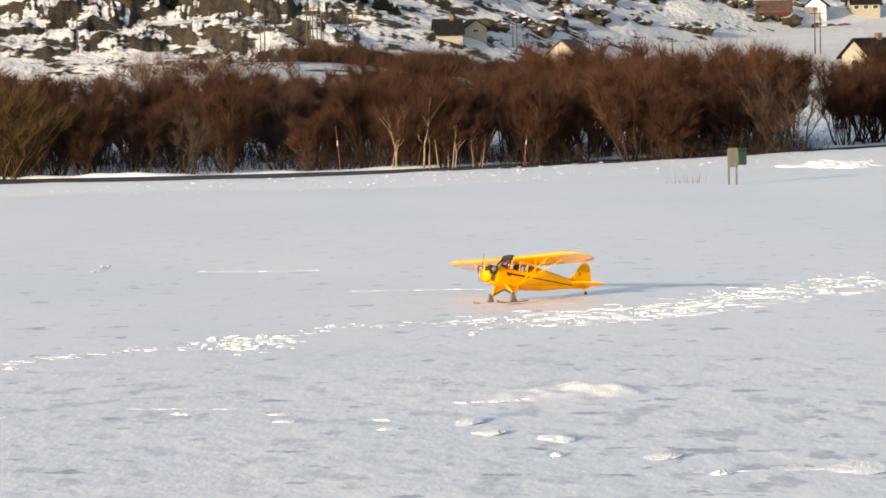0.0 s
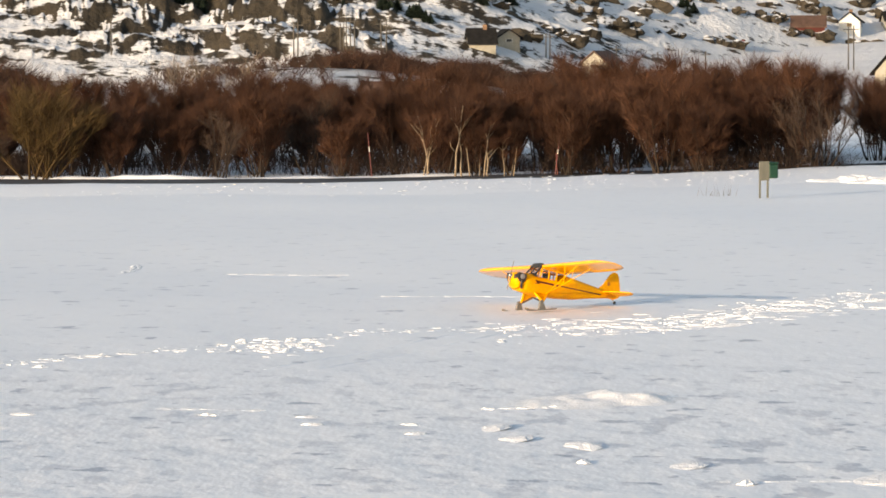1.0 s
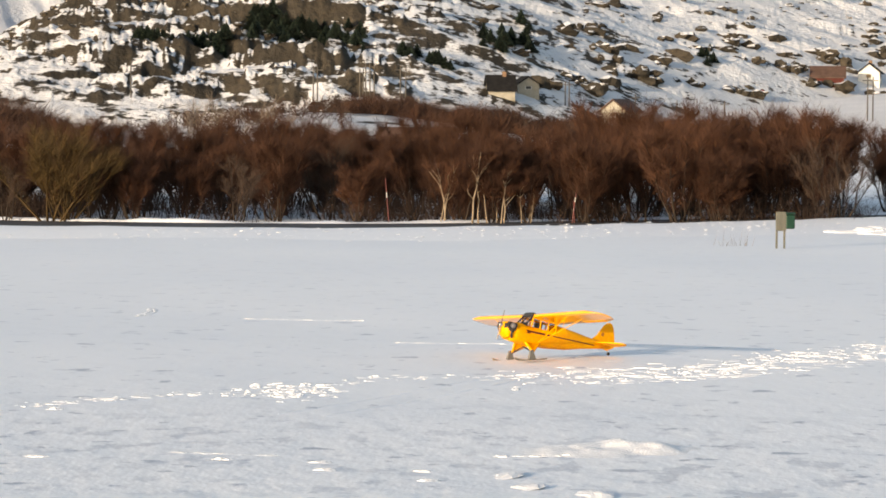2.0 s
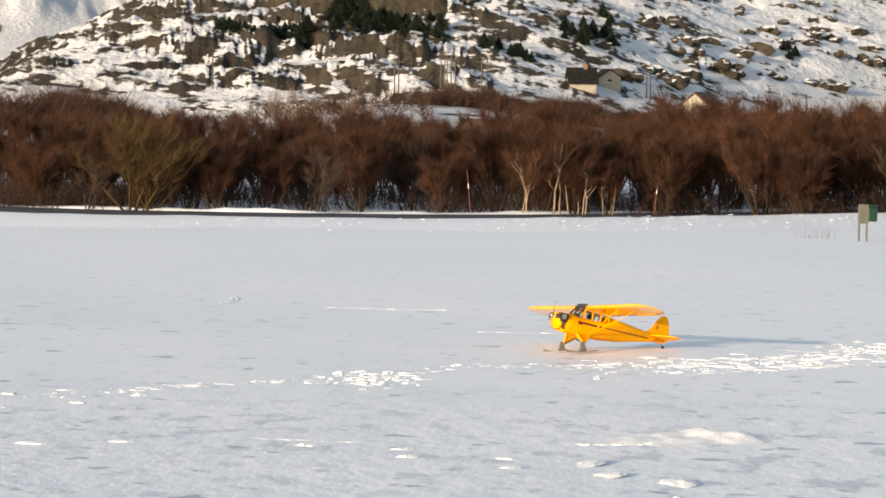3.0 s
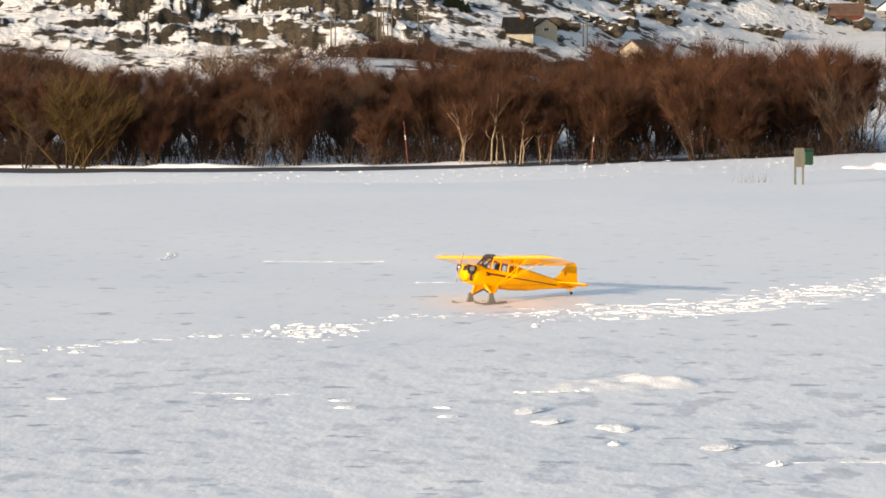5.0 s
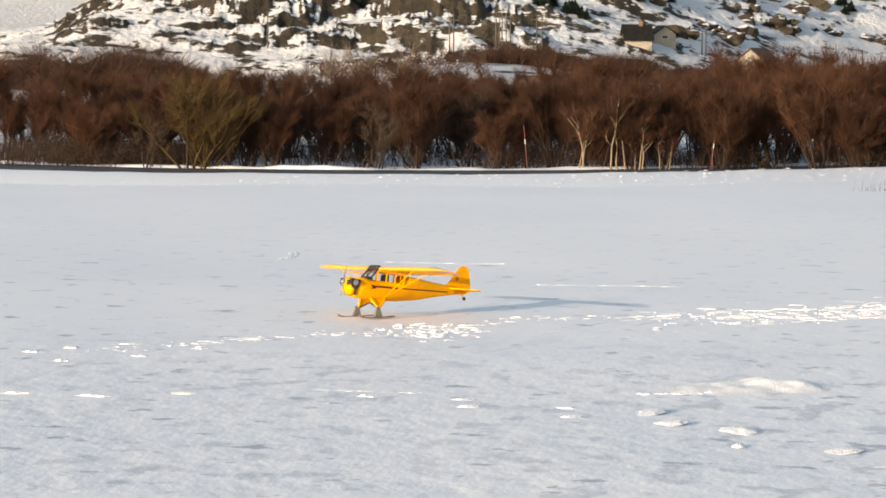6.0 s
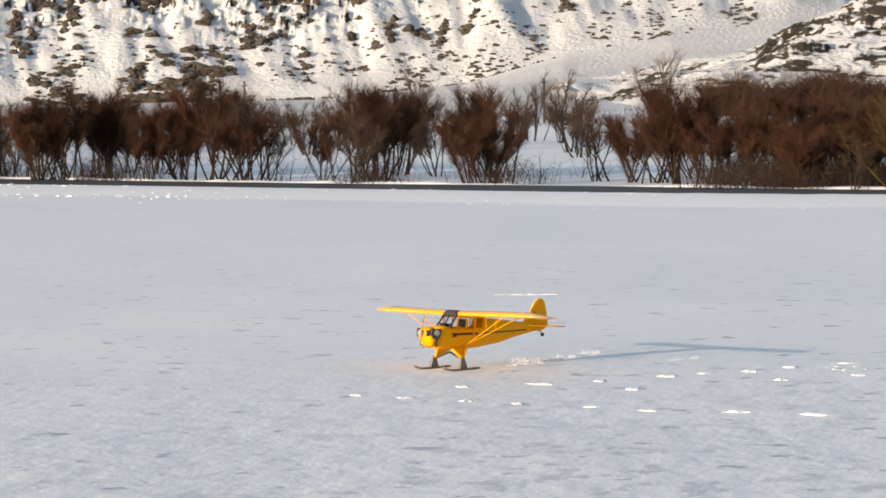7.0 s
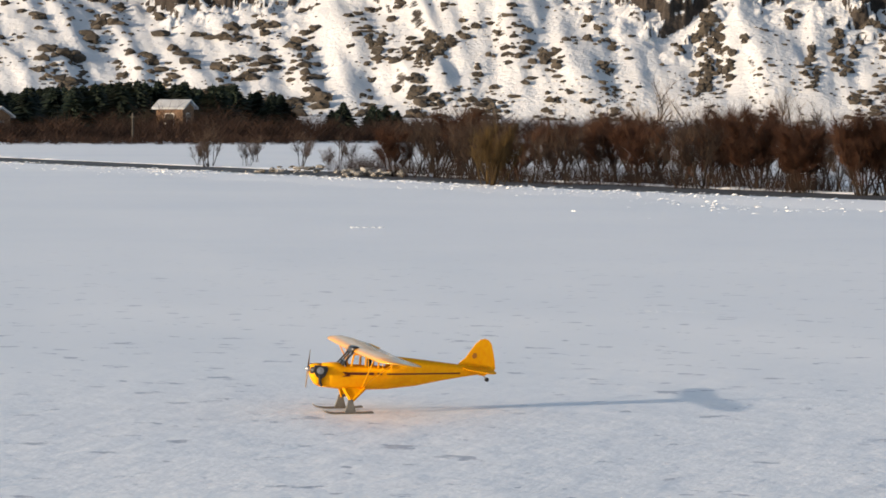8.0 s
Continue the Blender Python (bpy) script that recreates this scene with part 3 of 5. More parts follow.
def undergrowth():
    """The tangle of thin shoots and dead stalks under the bushes, too fine to tell apart."""
    rng = random.Random(12)
    tw = Twigs()

    def clump(az, r, h):
        p = polar(az, r)
        p.z = field_z(p.x, p.y) - 0.03
        for _ in range(20):
            st = p + Vector((rng.gauss(0, 0.42), rng.gauss(0, 0.42), 0))
            d = Vector((rng.gauss(0, 0.28), rng.gauss(0, 0.28), rng.uniform(0.5, 1.0))) * h
            tw.put(st, d, rng.uniform(0.006, 0.012))
            for _ in range(3):
                e = Vector((rng.gauss(0, 0.3), rng.gauss(0, 0.3), rng.uniform(0.0, 0.4))) * h
                tw.put(st + d * rng.uniform(0.1, 0.8), e, 0.005)

    for _ in range(110):
        clump(rng.uniform(-10.6, -7.0), 85.0 + 12 * rng.random() ** 1.3, rng.uniform(0.5, 1.15))
    for _ in range(210):
        clump(rng.uniform(-9.4, 6.3), 85.0 + 12 * rng.random() ** 1.3, rng.uniform(0.5, 1.25))
    for _ in range(800):
        az = rng.uniform(-30.5, -9.5)
        thick = smooth(-19.5, -25, az)
        if rng.random() < thick * 0.5 + (1 - thick) * 0.4 * smooth(0.0, 0.25, noise.noise((az * 0.9, 0, 4))):
            clump(az, lerp_table(az, ROAD_R) + 6.2 + 11 * rng.random() ** 1.2, rng.uniform(0.5, 1.3))
    tagged(new("undergrowth", tw.mesh("undergrowth", STALK)), "tangle of thin brown shoots under the bushes", "undergrowth", kind="stuff")


plant_shrubs()
undergrowth()

# ---- birches, spruces, far scrub ----


def plant_trees():
    birch = [shrub("birch_tree", 80 + k, 2.9, 0.5, 3, 700, TWIG, BIRCH, "young birch with pale cream trunks", upright=1.2, low=0.45, group="pale birches") for k in range(2)]
    for k, (az, r, s, turn) in enumerate(((-0.15, 83.9, 0.88, 20), (0.28, 84.0, 0.7, 140), (-0.62, 84.2, 0.75, 250), (0.75, 84.2, 0.5, 70))):
        p = polar(az, r)
        c = birch[k] if k < 2 else copy_thing(birch[k % 2], pose(0, 0, 0))
        c.matrix_basis = Matrix.Translation(p) @ pose(0, 0, -0.05, 0, 0, turn)
        c.scale = (s, s, s)
    ol = shrub("willow_bush", 95, 2.75, 1.55, 22, 4200, TWIG_OLIVE, TWIG_OLIVE, "wide olive-yellow willow bush by the road", upright=0.95, low=0.22, thick=0.006)
    ol.matrix_basis = Matrix.Translation(polar(-7.06, 83.6)) @ pose(0, 0, -0.05)
    ol2 = copy_thing(ol, Matrix.Translation(polar(-27.9, 119)) @ pose(0, 0, -0.05, 0, 0, 80))
    ol2.scale = (0.75, 0.75, 0.95)
    pale = [shrub("bare_tree", 110 + k, 5.0, 1.5, 6, 520, TWIG_PALE, BARK, "tall pale grey bare tree behind the scrub", upright=1.1, low=0.4, thick=0.010, group="tall bare trees") for k in range(2)]
    for k, (az, r, s) in enumerate(((-11.25, 170, 1.0), (-12.9, 165, 0.78), (-14.1, 150, 0.7), (-15.3, 160, 0.8), (-22.9, 150, 0.8), (-25.1, 140, 0.85), (-5.0, 140, 0.72), (-3.6, 145, 0.72), (-4.4, 150, 0.75), (-16.6, 155, 0.65), (-10.6, 175, 0.7), (-13.5, 180, 0.6))):
        c = pale[k] if k < 2 else copy_thing(pale[k % 2], pose(0, 0, 0))
        c.matrix_basis = Matrix.Translation(polar(az, r)) @ pose(0, 0, -0.1, 0, 0, 77 * k)
        c.scale = (s, s, s)


def spruce(seed, height):
    rng = random.Random(seed)
    crown = Twigs()
    for k in range(260):
        u = rng.random() ** 0.8
        a = rng.uniform(0, 2 * math.pi)
        ln = (1 - u) * height * 0.26 * rng.uniform(0.6, 1.1) + 0.15
        crown.put((0, 0, height * (0.08 + 0.88 * u)), (math.cos(a) * ln, math.sin(a) * ln, -ln * rng.uniform(0.1, 0.55)), 0.16 + 0.25 * (1 - u))
    crown.put((0, 0, height * 0.85), (0, 0, height * 0.17), 0.12)
    ob = thing("spruce_tree", pose(0, 0, 0), "dark green spruce on the snowy hillside", "tree", "hillside spruces")
    Shape().tube([(0, 0, -0.5), (0, 0, height * 0.5), (0, 0, height * 0.95)], [0.16, 0.11, 0.03], 6).to("trunk", BARK, ob)
    c = new("crown", crown.mesh("crown", NEEDLE))
    c.parent = ob
    return ob


def plant_spruces():
    kinds = [spruce(200 + k, 6.0) for k in range(3)]
    rng = random.Random(21)
    spots = []
    for a0, e0, a1, e1, n, h in ((-5.94, 0.66, -4.4, 0.98, 50, 0.72), (-4.0, 1.38, -2.0, 1.00, 56, 0.74), (-1.6, 0.85, -0.6, 0.66, 18, 0.60), (-0.1, 1.12, 0.75, 1.16, 22, 0.7), (3.5, 0.90, 4.0, 0.92, 5, 0.55)):
        for k in range(n):
            u = rng.random()
            spots.append((on_slope(a0 + (a1 - a0) * u, e0 + (e1 - e0) * u + rng.gauss(0, 0.10), knob_z, 600, 1200), h * rng.uniform(0.55, 1.0)))
    for k in range(142):   # the dark plantation round the cabin
        az = rng.uniform(-39, -31.2)
        top = lerp_table(az, [(-40, 0.5), (-36, 0.45), (-33.6, 0.62), (-32.2, 0.55), (-31, 0.30)])
        r = rng.uniform(405, 470)
        spots.append((polar(az, r, -0.9), (3.6 + r * math.tan(radians(top))) / 6.0 * rng.uniform(0.88, 1.0)))
    for k in range(9):
        spots.append((polar(rng.uniform(-31, -29.2), rng.uniform(400, 430), -0.9), rng.uniform(0.6, 0.9)))
    for k, (p, s) in enumerate(spots):
        c = kinds[k] if k < 3 else copy_thing(kinds[k % 3], pose(0, 0, 0))
        c.matrix_basis = Matrix.Translation(p) @ pose(0, 0, -0.2, 0, 0, rng.uniform(0, 360))
        wide, tall = (2.1, 0.8) if p.x > -200 else (3.0, 1.0)   # the hillside trees are low and bushy
        c.scale = (s * wide, s * wide, s * tall)


def far_scrub(label, seed, bands, mat=None):
    rng = random.Random(seed)
    tw = Twigs()
    for a0, a1, r0, r1, h, n, height in bands:
        for _ in range(n):
            az, r = rng.uniform(a0, a1), rng.uniform(r0, r1)
            p = polar(az, r, height(az, r))
            hh = h * rng.uniform(0.6, 1.1) * (0.8 + 0.4 * noise.noise((az * 2.3, r * 0.02, 1)))
            for _ in range(26):
                st = p + Vector((rng.gauss(0, 0.3), rng.gauss(0, 0.3), hh * rng.uniform(0.0, 0.55)))
                tw.put(st, Vector((rng.gauss(0, 0.35), rng.gauss(0, 0.35), rng.uniform(0.3, 0.55))) * hh, 0.035 * rng.uniform(0.5, 1.1))
    ob = new("far_scrub", tw.mesh("far_scrub", mat or TWIG_FAR))
    tagged(ob, label, "scrub", kind="stuff")


plant_trees()
plant_spruces()
low = lambda az, r: field_z(0, r) - 0.1
far_scrub("belt of bare brown scrub across the snow", 31, ((-45, -24, 330, 350, 3.6, 1100, low), (-24, -20, 300, 350, 2.6, 160, low), (-36, -31, 300, 330, 1.6, 120, low), (-34.4, -32.0, 380, 393, 5.6, 70, low), (-22, -12.5, 240, 330, 1.5, 110, low)))
far_scrub("brown birch scrub on the knoll and round the houses", 32, ((-10.4, -7.1, 300, 330, 5.2, 420, low), (-2.3, 3.2, 318, 345, 2.9, 800, knob_z), (-2.0, 1.4, 480, 560, 3.4, 200, knob_z), (-0.2, 3.0, 318, 345, 3.4, 90, knob_z), (1.2, 6.2, 300, 420, 2.8, 420, knob_z), (-8.5, -6.6, 250, 300, 2.2, 100, low), (-7.2, -2.3, 300, 330, 2.4, 150, knob_z)))
far_scrub("dark thicket of young spruces round the cabins", 33, ((-40, -31.7, 400, 455, 5.4, 260, low), (-31.7, -30.4, 405, 440, 3.2, 30, low)), NEEDLE)

# ---- boulders ----


def boulder_field(label, seed, spots, mat):
    rng = random.Random(seed)
    bm = bmesh.new()
    bmesh.ops.create_icosphere(bm, subdivisions=2, radius=1.0)
    bv = np.array([v.co[:] for v in bm.verts])
    bf = np.array([[v.index for v in f.verts] for f in bm.faces])
    bm.free()
    vs, fs = [], []
    nr = np.random.RandomState(seed)
    for p, s, flat in spots:
        q = bv * (1 + 0.21 * nr.randn(len(bv), 1)) * np.array([s * rng.uniform(0.8, 1.6), s * rng.uniform(0.7, 1.1), s * flat])
        a = rng.uniform(-0.5, 0.5)
        q = q @ np.array([[math.cos(a), -math.sin(a), 0], [math.sin(a), math.cos(a), 0], [0, 0, 1]])
        fs.append(bf + len(bv) * len(vs))
        vs.append(q + np.array(p))
    ob = part("boulders", np.concatenate(vs).tolist(), np.concatenate(fs).tolist(), mat)
    return tagged(ob, label, "rocks", kind="stuff")


def scatter_boulders():
    rng = random.Random(44)
    scree, heath = [], []
    for _ in range(22000):
        az = rng.uniform(-38, -9.5)
        d = abs(rng.gauss(0, 1)) * (26 if az > -26 else 70)
        foot = lerp_table(az, FOOT)
        keep = 0.75 if d < 22 else 0.42
        keep *= smooth(-0.15, 0.35, noise.fractal((az * 1.3, d * 0.05, 4.0), 0.9, 2, 3) + 0.12)
        if rng.random() > keep:
            continue
        r = foot + d - 4
        heap = math.exp(-((az + 19.6) / 1.9) ** 2) + math.exp(-((az + 29.0) / 2.6) ** 2) + 0.8 * math.exp(-((az + 34.5) / 3.0) ** 2)   # where the screes have piled up
        if rng.random() > 0.45 + 0.55 * heap:
            continue
        s = (0.18 + (0.55 + 0.75 * heap) * rng.random() ** 3) * (1.5 if az < -30.5 else 1.0)
        scree.append((polar(az, r, mountain_z(az, r) + s * 0.1), s, rng.uniform(0.45, 0.8)))
    for _ in range(2600):
        az = rng.uniform(-9.4, 9)
        d = rng.uniform(0, 220)
        r = 600 + 130 * smooth(-3, 6, az) + d
        if noise.fractal((az * 2.0, d * 0.03, 1.0), 0.9, 2, 3) < -0.05:
            continue
        s = 0.3 + 1.1 * rng.random() ** 3
        heath.append((polar(az, r, knob_z(az, r) + s * 0.1), s, rng.uniform(0.4, 0.8)))
    for _ in range(420):   # broken ribs of rock running down below the cliffs
        az = rng.uniform(-30, -12)
        d = rng.uniform(24, 62)
        if noise.fractal((az * 1.1, d * 0.04, 9.0), 0.9, 2, 3) < 0.10:
            continue
        r = lerp_table(az, FOOT) + d
        for k in range(rng.randint(2, 6)):
            q, e, s = az + rng.gauss(0, 0.04), r - 1.5 * k + rng.gauss(0, 0.4), rng.uniform(0.45, 1.05)
            scree.append((polar(q, e, mountain_z(q, e)), s, rng.uniform(0.8, 1.2)))
    for _ in range(75):   # rounded knolls of bare rock on the gentler ground
        az, el = rng.uniform(0.3, 8.5), rng.uniform(0.35, 1.5)
        p = on_slope(az, el, knob_z, 600, 1200)
        for _ in range(3):
            s = rng.uniform(0.6, 2.1)
            heath.append((p + Vector((rng.gauss(0, 1.8), rng.gauss(0, 1.2), -0.35 * s)), s, rng.uniform(0.6, 0.95)))
    boulder_field("dark boulders strewn over the snowy scree", 45, scree, ROCK)
    boulder_field("lichen-brown rocks poking through hillside snow", 46, heath, KNOB)


scatter_boulders()

# ---- houses, poles and car on the hillside ----


def house(name, place, turn, width, depth, wall, roof_h, wall_mat, roof_mat, label, windows=3, chimney=True):
    """A gabled house: walls, two roof slopes, windows with frames, a chimney; the ridge runs along its width."""
    ob = thing(name, Matrix.Translation(place) @ pose(0, 0, 0, 0, 0, turn), label, "house" if "house" in name else "barn")
    w, d = width / 2, depth / 2
    outline = [(-d, -1.5), (d, -1.5), (d, wall), (0, wall + roof_h), (-d, wall)]
    Shape().prism(outline, "x", -w, w).to("wall", wall_mat, ob)
    for s in (1, -1):
        Shape().add([(-w - 0.4, s * (d + 0.5), wall - roof_h * 0.5 / d), (w + 0.4, s * (d + 0.5), wall - roof_h * 0.5 / d), (w + 0.4, 0, wall + roof_h + 0.02), (-w - 0.4, 0, wall + roof_h + 0.02),
                     (-w - 0.4, s * (d + 0.5), wall - roof_h * 0.5 / d + 0.22), (w + 0.4, s * (d + 0.5), wall - roof_h * 0.5 / d + 0.22), (w + 0.4, 0, wall + roof_h + 0.25), (-w - 0.4, 0, wall + roof_h + 0.25)],
                    [(0, 1, 2, 3), (7, 6, 5, 4), (0, 4, 5, 1), (1, 5, 6, 2), (2, 6, 7, 3), (3, 7, 4, 0)]).to("roof", roof_mat, ob)
    for k in range(windows):
        x = -w + width * (k + 0.5) / windows
        fr = Shape().box(x - 0.6, -d - 0.05, wall * 0.40, x + 0.6, -d - 0.003, wall * 0.80, 0.02).to("window", WHITE, ob)
        Shape().box(x - 0.5, -d - 0.07, wall * 0.43, x + 0.5, -d - 0.052, wall * 0.77).to("pane", WINDOW, fr)
    fr = Shape().box(w + 0.003, -0.6, wall * 0.42, w + 0.05, 0.6, wall * 0.82, 0.02).to("window", WHITE, ob)
    Shape().box(w + 0.052, -0.5, wall * 0.45, w + 0.07, 0.5, wall * 0.79).to("pane", WINDOW, fr)
    fr = Shape().box(-w - 0.05, -0.6, wall * 0.42, -w - 0.003, 0.6, wall * 0.82, 0.02).to("window", WHITE, ob)
    Shape().box(-w - 0.07, -0.5, wall * 0.45, -w - 0.052, 0.5, wall * 0.79).to("pane", WINDOW, fr)
    if chimney:
        Shape().box(w * 0.3 - 0.35, -0.35, wall + roof_h * 0.5, w * 0.3 + 0.35, 0.35, wall + roof_h + 0.8, 0.04).to("chimney", BROWN, ob)
    return ob


def build_houses():
    at = lambda az, el: on_slope(az, el, knob_z, 300, 1200)
    house("farm_house", at(0.22, 0.31), 8, 4.6, 4.4, 0.9, 2.2, CREAM, ROOF, "cream farmhouse with a black roof below the hill")
    house("farm_house", at(0.64, 0.31), -74, 4.0, 4.0, 1.4, 1.3, CREAM, ROOF, "cream wing of a farmhouse with black roof", 2, False)
    house("red_barn", at(5.72, 0.54), -6, 6.6, 5.0, 1.2, 1.9, RED, ROOF_BROWN, "long red barn with a dark roof", 0, False)
    house("white_house", at(6.42, 0.54), 78, 5.0, 4.4, 2.0, 1.7, WHITE, ROOF, "white wooden house beside the red barn")
    house("white_house", at(7.2, 0.55), 4, 6.0, 5.0, 2.0, 1.6, CREAM, ROOF, "pale house with dark roof uphill of the barn")
    house("black_roofed_house", polar(7.35, 400, -0.8), 36, 5.6, 4.6, 2.6, 1.8, CREAM, ROOF, "cream house with a black tiled roof behind the scrub")
    house("brown_hut", polar(2.25, 500, 1.5), 62, 4.6, 4.0, 1.6, 1.5, CREAM, ROOF_BROWN, "brown hut with a pale gable among the scrub", 1, False)
    house("low_barn", polar(-1.15, 150, -0.35), -5, 2.6, 2.6, 1.5, 0.7, BROWN, ROOF_BROWN, "low dark shed with a brown roof behind the bushes", 1, False)
    house("cabin_house", polar(-33.15, 398, 0.1), 8, 3.4, 3.0, 3.3, 0.7, BROWN, FROST, "small brown cabin with snowy roof among spruces", 1, False)
    house("cabin_house", polar(-36.2, 405, -1.0), -10, 2.6, 3.4, 3.4, 0.9, BROWN, FROST, "small snow-roofed cabin at the edge of spruces", 1, False)
    car = thing("parked_car", Matrix.Translation(at(4.62, 0.33)) @ pose(0, 0, 0, 0, 0, 10), "small red car parked on the snowy slope", "car")
    car.scale = (0.55, 0.55, 0.55)
    Shape().loft([[(-1.3, -0.6, 0.3), (1.3, -0.6, 0.3), (1.3, 0.6, 0.3), (-1.3, 0.6, 0.3)], [(-1.35, -0.65, 0.7), (1.35, -0.65, 0.7), (1.35, 0.65, 0.7), (-1.35, 0.65, 0.7)],
                  [(-1.25, -0.6, 0.85), (0.9, -0.6, 0.85), (0.9, 0.6, 0.85), (-1.25, 0.6, 0.85)], [(-0.9, -0.5, 1.25), (0.35, -0.5, 1.25), (0.35, 0.5, 1.25), (-0.9, 0.5, 1.25)]]).to("body", CAR_RED, car)
    for x in (-0.85, 0.85):
        for y in (-0.62, 0.62):
            Shape().tube([(x, y - 0.08, 0.28), (x, y + 0.08, 0.28)], [0.28, 0.28], 14).to("wheel", RUBBER, car)
    for az, el, h, n, gap in ((-1.42, 0.02, 7.2, 2, 0.9), (-1.98, 0.08, 7.0, 3, 0.7), (-2.12, 0.06, 6.0, 2, 0.6), (1.35, 0.1, 4.5, 2, 0.7), (6.43, -0.1, 7.5, 2, 0.9), (3.2, -0.05, 3.0, 1, 0), (4.0, -0.05, 3.0, 1, 0), (2.5, 0.0, 3.4, 1, 0), (-6.0, 0.2, 6.0, 1, 0), (-2.9, 0.15, 6.0, 2, 0.7)):
        p = on_slope(az, el, knob_z, 420, 900)
        ob = thing("power_pole", Matrix.Translation(p), "weathered wooden power pole with a crossarm", "pole", "power line poles")
        for k in range(n):
            x = (k - (n - 1) / 2) * gap
            Shape().tube([(x, 0, -0.8), (x, 0, h)], [0.13, 0.10], 7).to("post", POLEWOOD, ob)
        Shape().box(-0.9 - gap * 0.5, -0.08, h - 0.75, 0.9 + gap * 0.5, 0.08, h - 0.6, 0.02).to("crossarm", POLEWOOD, ob)
    for az, r, h in ((-33.87, 318, 3.0), (-13.15, 260, 3.8), (-18.2, 250, 3.9)):
        ob = thing("power_pole", Matrix.Translation(polar(az, r, -0.3)), "thin wooden pole standing in the scrub", "pole", "power line poles")
        Shape().tube([(0, 0, -0.3), (0, 0, h)], [0.10, 0.08], 7).to("post", POLEWOOD, ob)
        Shape().box(-0.25, -0.04, h - 0.4, 0.25, 0.04, h - 0.32, 0.01).to("crossarm", POLEWOOD, ob)


build_houses()

# ---- beside the road ----


def marker_pole(az, r, h, lean, turn):
    ob = thing("snow_pole", Matrix.Translation(polar(az, r, -0.1)) @ pose(0, 0, 0, 0, lean, turn), "faded red snow marker pole by the road", "marker pole", "road markers")
    Shape().tube([(0, 0, -0.2), (0, 0, h)], [0.010, 0.008], 8).to("shaft", POLE_RED, ob)
    Shape().tube([(0, 0, h * 0.62), (0, 0, h * 0.72)], [0.012, 0.012], 8).to("band", WHITE, ob, "white reflective band")


def roadside():
    marker_pole(-1.57, 83.6, 1.25, -5, 0)
    marker_pole(1.50, 84.6, 1.1, 7, 0)
    marker_pole(1.56, 84.8, 0.7, -4, 20)
    ob = thing("notice_board", Matrix.Translation(polar(5.03, 71.2, -0.05)) @ pose(0, 0, 0, 0, 0, 14), "grey timber notice board with a green mailbox", "notice board")
    for x in (-0.085, 0.085):
        Shape().box(x - 0.018, -0.02, -0.2, x + 0.018, 0.02, 0.80, 0.004).to("post", GREYWOOD, ob)
    Shape().box(-0.11, -0.045, 0.42, 0.11, -0.022, 0.82, 0.006).to("board", GREYWOOD, ob)
    box = Shape().box(0.10, -0.06, 0.46, 0.30, 0.16, 0.76, 0.02).to("mailbox", GREEN, ob, "dark green mailbox")
    Shape().box(0.09, -0.08, 0.765, 0.31, 0.18, 0.80, 0.012).to("lid", GREEN, box)
    rng = random.Random(9)
    tw = Twigs()
    for _ in range(18):
        tw.put((rng.gauss(0, 0.22), rng.gauss(0, 0.1), 0), (rng.gauss(0, 0.08), rng.gauss(0, 0.05), rng.uniform(0.15, 0.45)), 0.005)
    weeds = tagged(new("dry_weeds", tw.mesh("dry_weeds", TWIG_PALE)), "thin dry weed stalks sticking out of snow", "weeds")
    weeds.matrix_basis = Matrix.Translation(polar(4.28, 72.5, -0.02))


roadside()

# ---- footprints, clods and marks in the snow ----


def lump(rng, length, width, height, turn):
    """One clod of broken crust, steeper on one side."""
    n = 9
    rings = []
    for k, (s, z) in enumerate(((1.0, -0.02), (0.78, 0.5), (0.42, 0.9))):
        ring = []
        for j in range(n):
            a = 2 * math.pi * j / n
            q = s * (1 + rng.uniform(-0.32, 0.28))
            ring.append(Vector((math.cos(a) * length / 2 * q, math.sin(a) * width / 2 * q, z * height * rng.uniform(0.55, 1.35))))
        rings.append(ring)
    m = Euler((0, 0, turn)).to_matrix()
    v = [m @ p for r in rings for p in r] + [Vector((0, 0, height))]
    f = [(i * n + j, i * n + (j + 1) % n, (i + 1) * n + (j + 1) % n, (i + 1) * n + j) for i in range(2) for j in range(n)]
    f += [(2 * n + j, 2 * n + (j + 1) % n, 3 * n) for j in range(n)]
    return v, f


def clods(name, label, seed, spots, lift=None):
    """Loose clods at (x, y, length, width, height), lifted where they lie on a ridge."""
    rng = random.Random(seed)
    sh = Shape()
    for k, (x, y, ln, w, h) in enumerate(spots):
        v, f = lump(rng, ln, w, h, rng.gauss(0, 0.25) - 0.12)
        z = field_z(x, y) - 0.004 + (lift[k] if lift else 0)
        sh.add([(p.x + x, p.y + y, p.z + z) for p in v], f)
    return tagged(sh.to(name, CLOD), label, "snow", kind="stuff")


TRAIL = [(-4.9, 31.3), (-4.05, 31.9), (-3.6, 32.8), (-2.9, 33.4), (-2.1, 33.8), (-1.6, 34.3), (-1.1, 35.6), (-0.6, 35.8), (0.0, 36.0), (0.6, 35.9)]
BROAD = [(0.3, 35.9), (1.0, 36.2), (1.9, 36.5), (2.5, 36.9), (3.1, 38.0), (3.7, 39.0), (4.45, 40.2), (5.5, 41.5), (7.0, 43.5)]
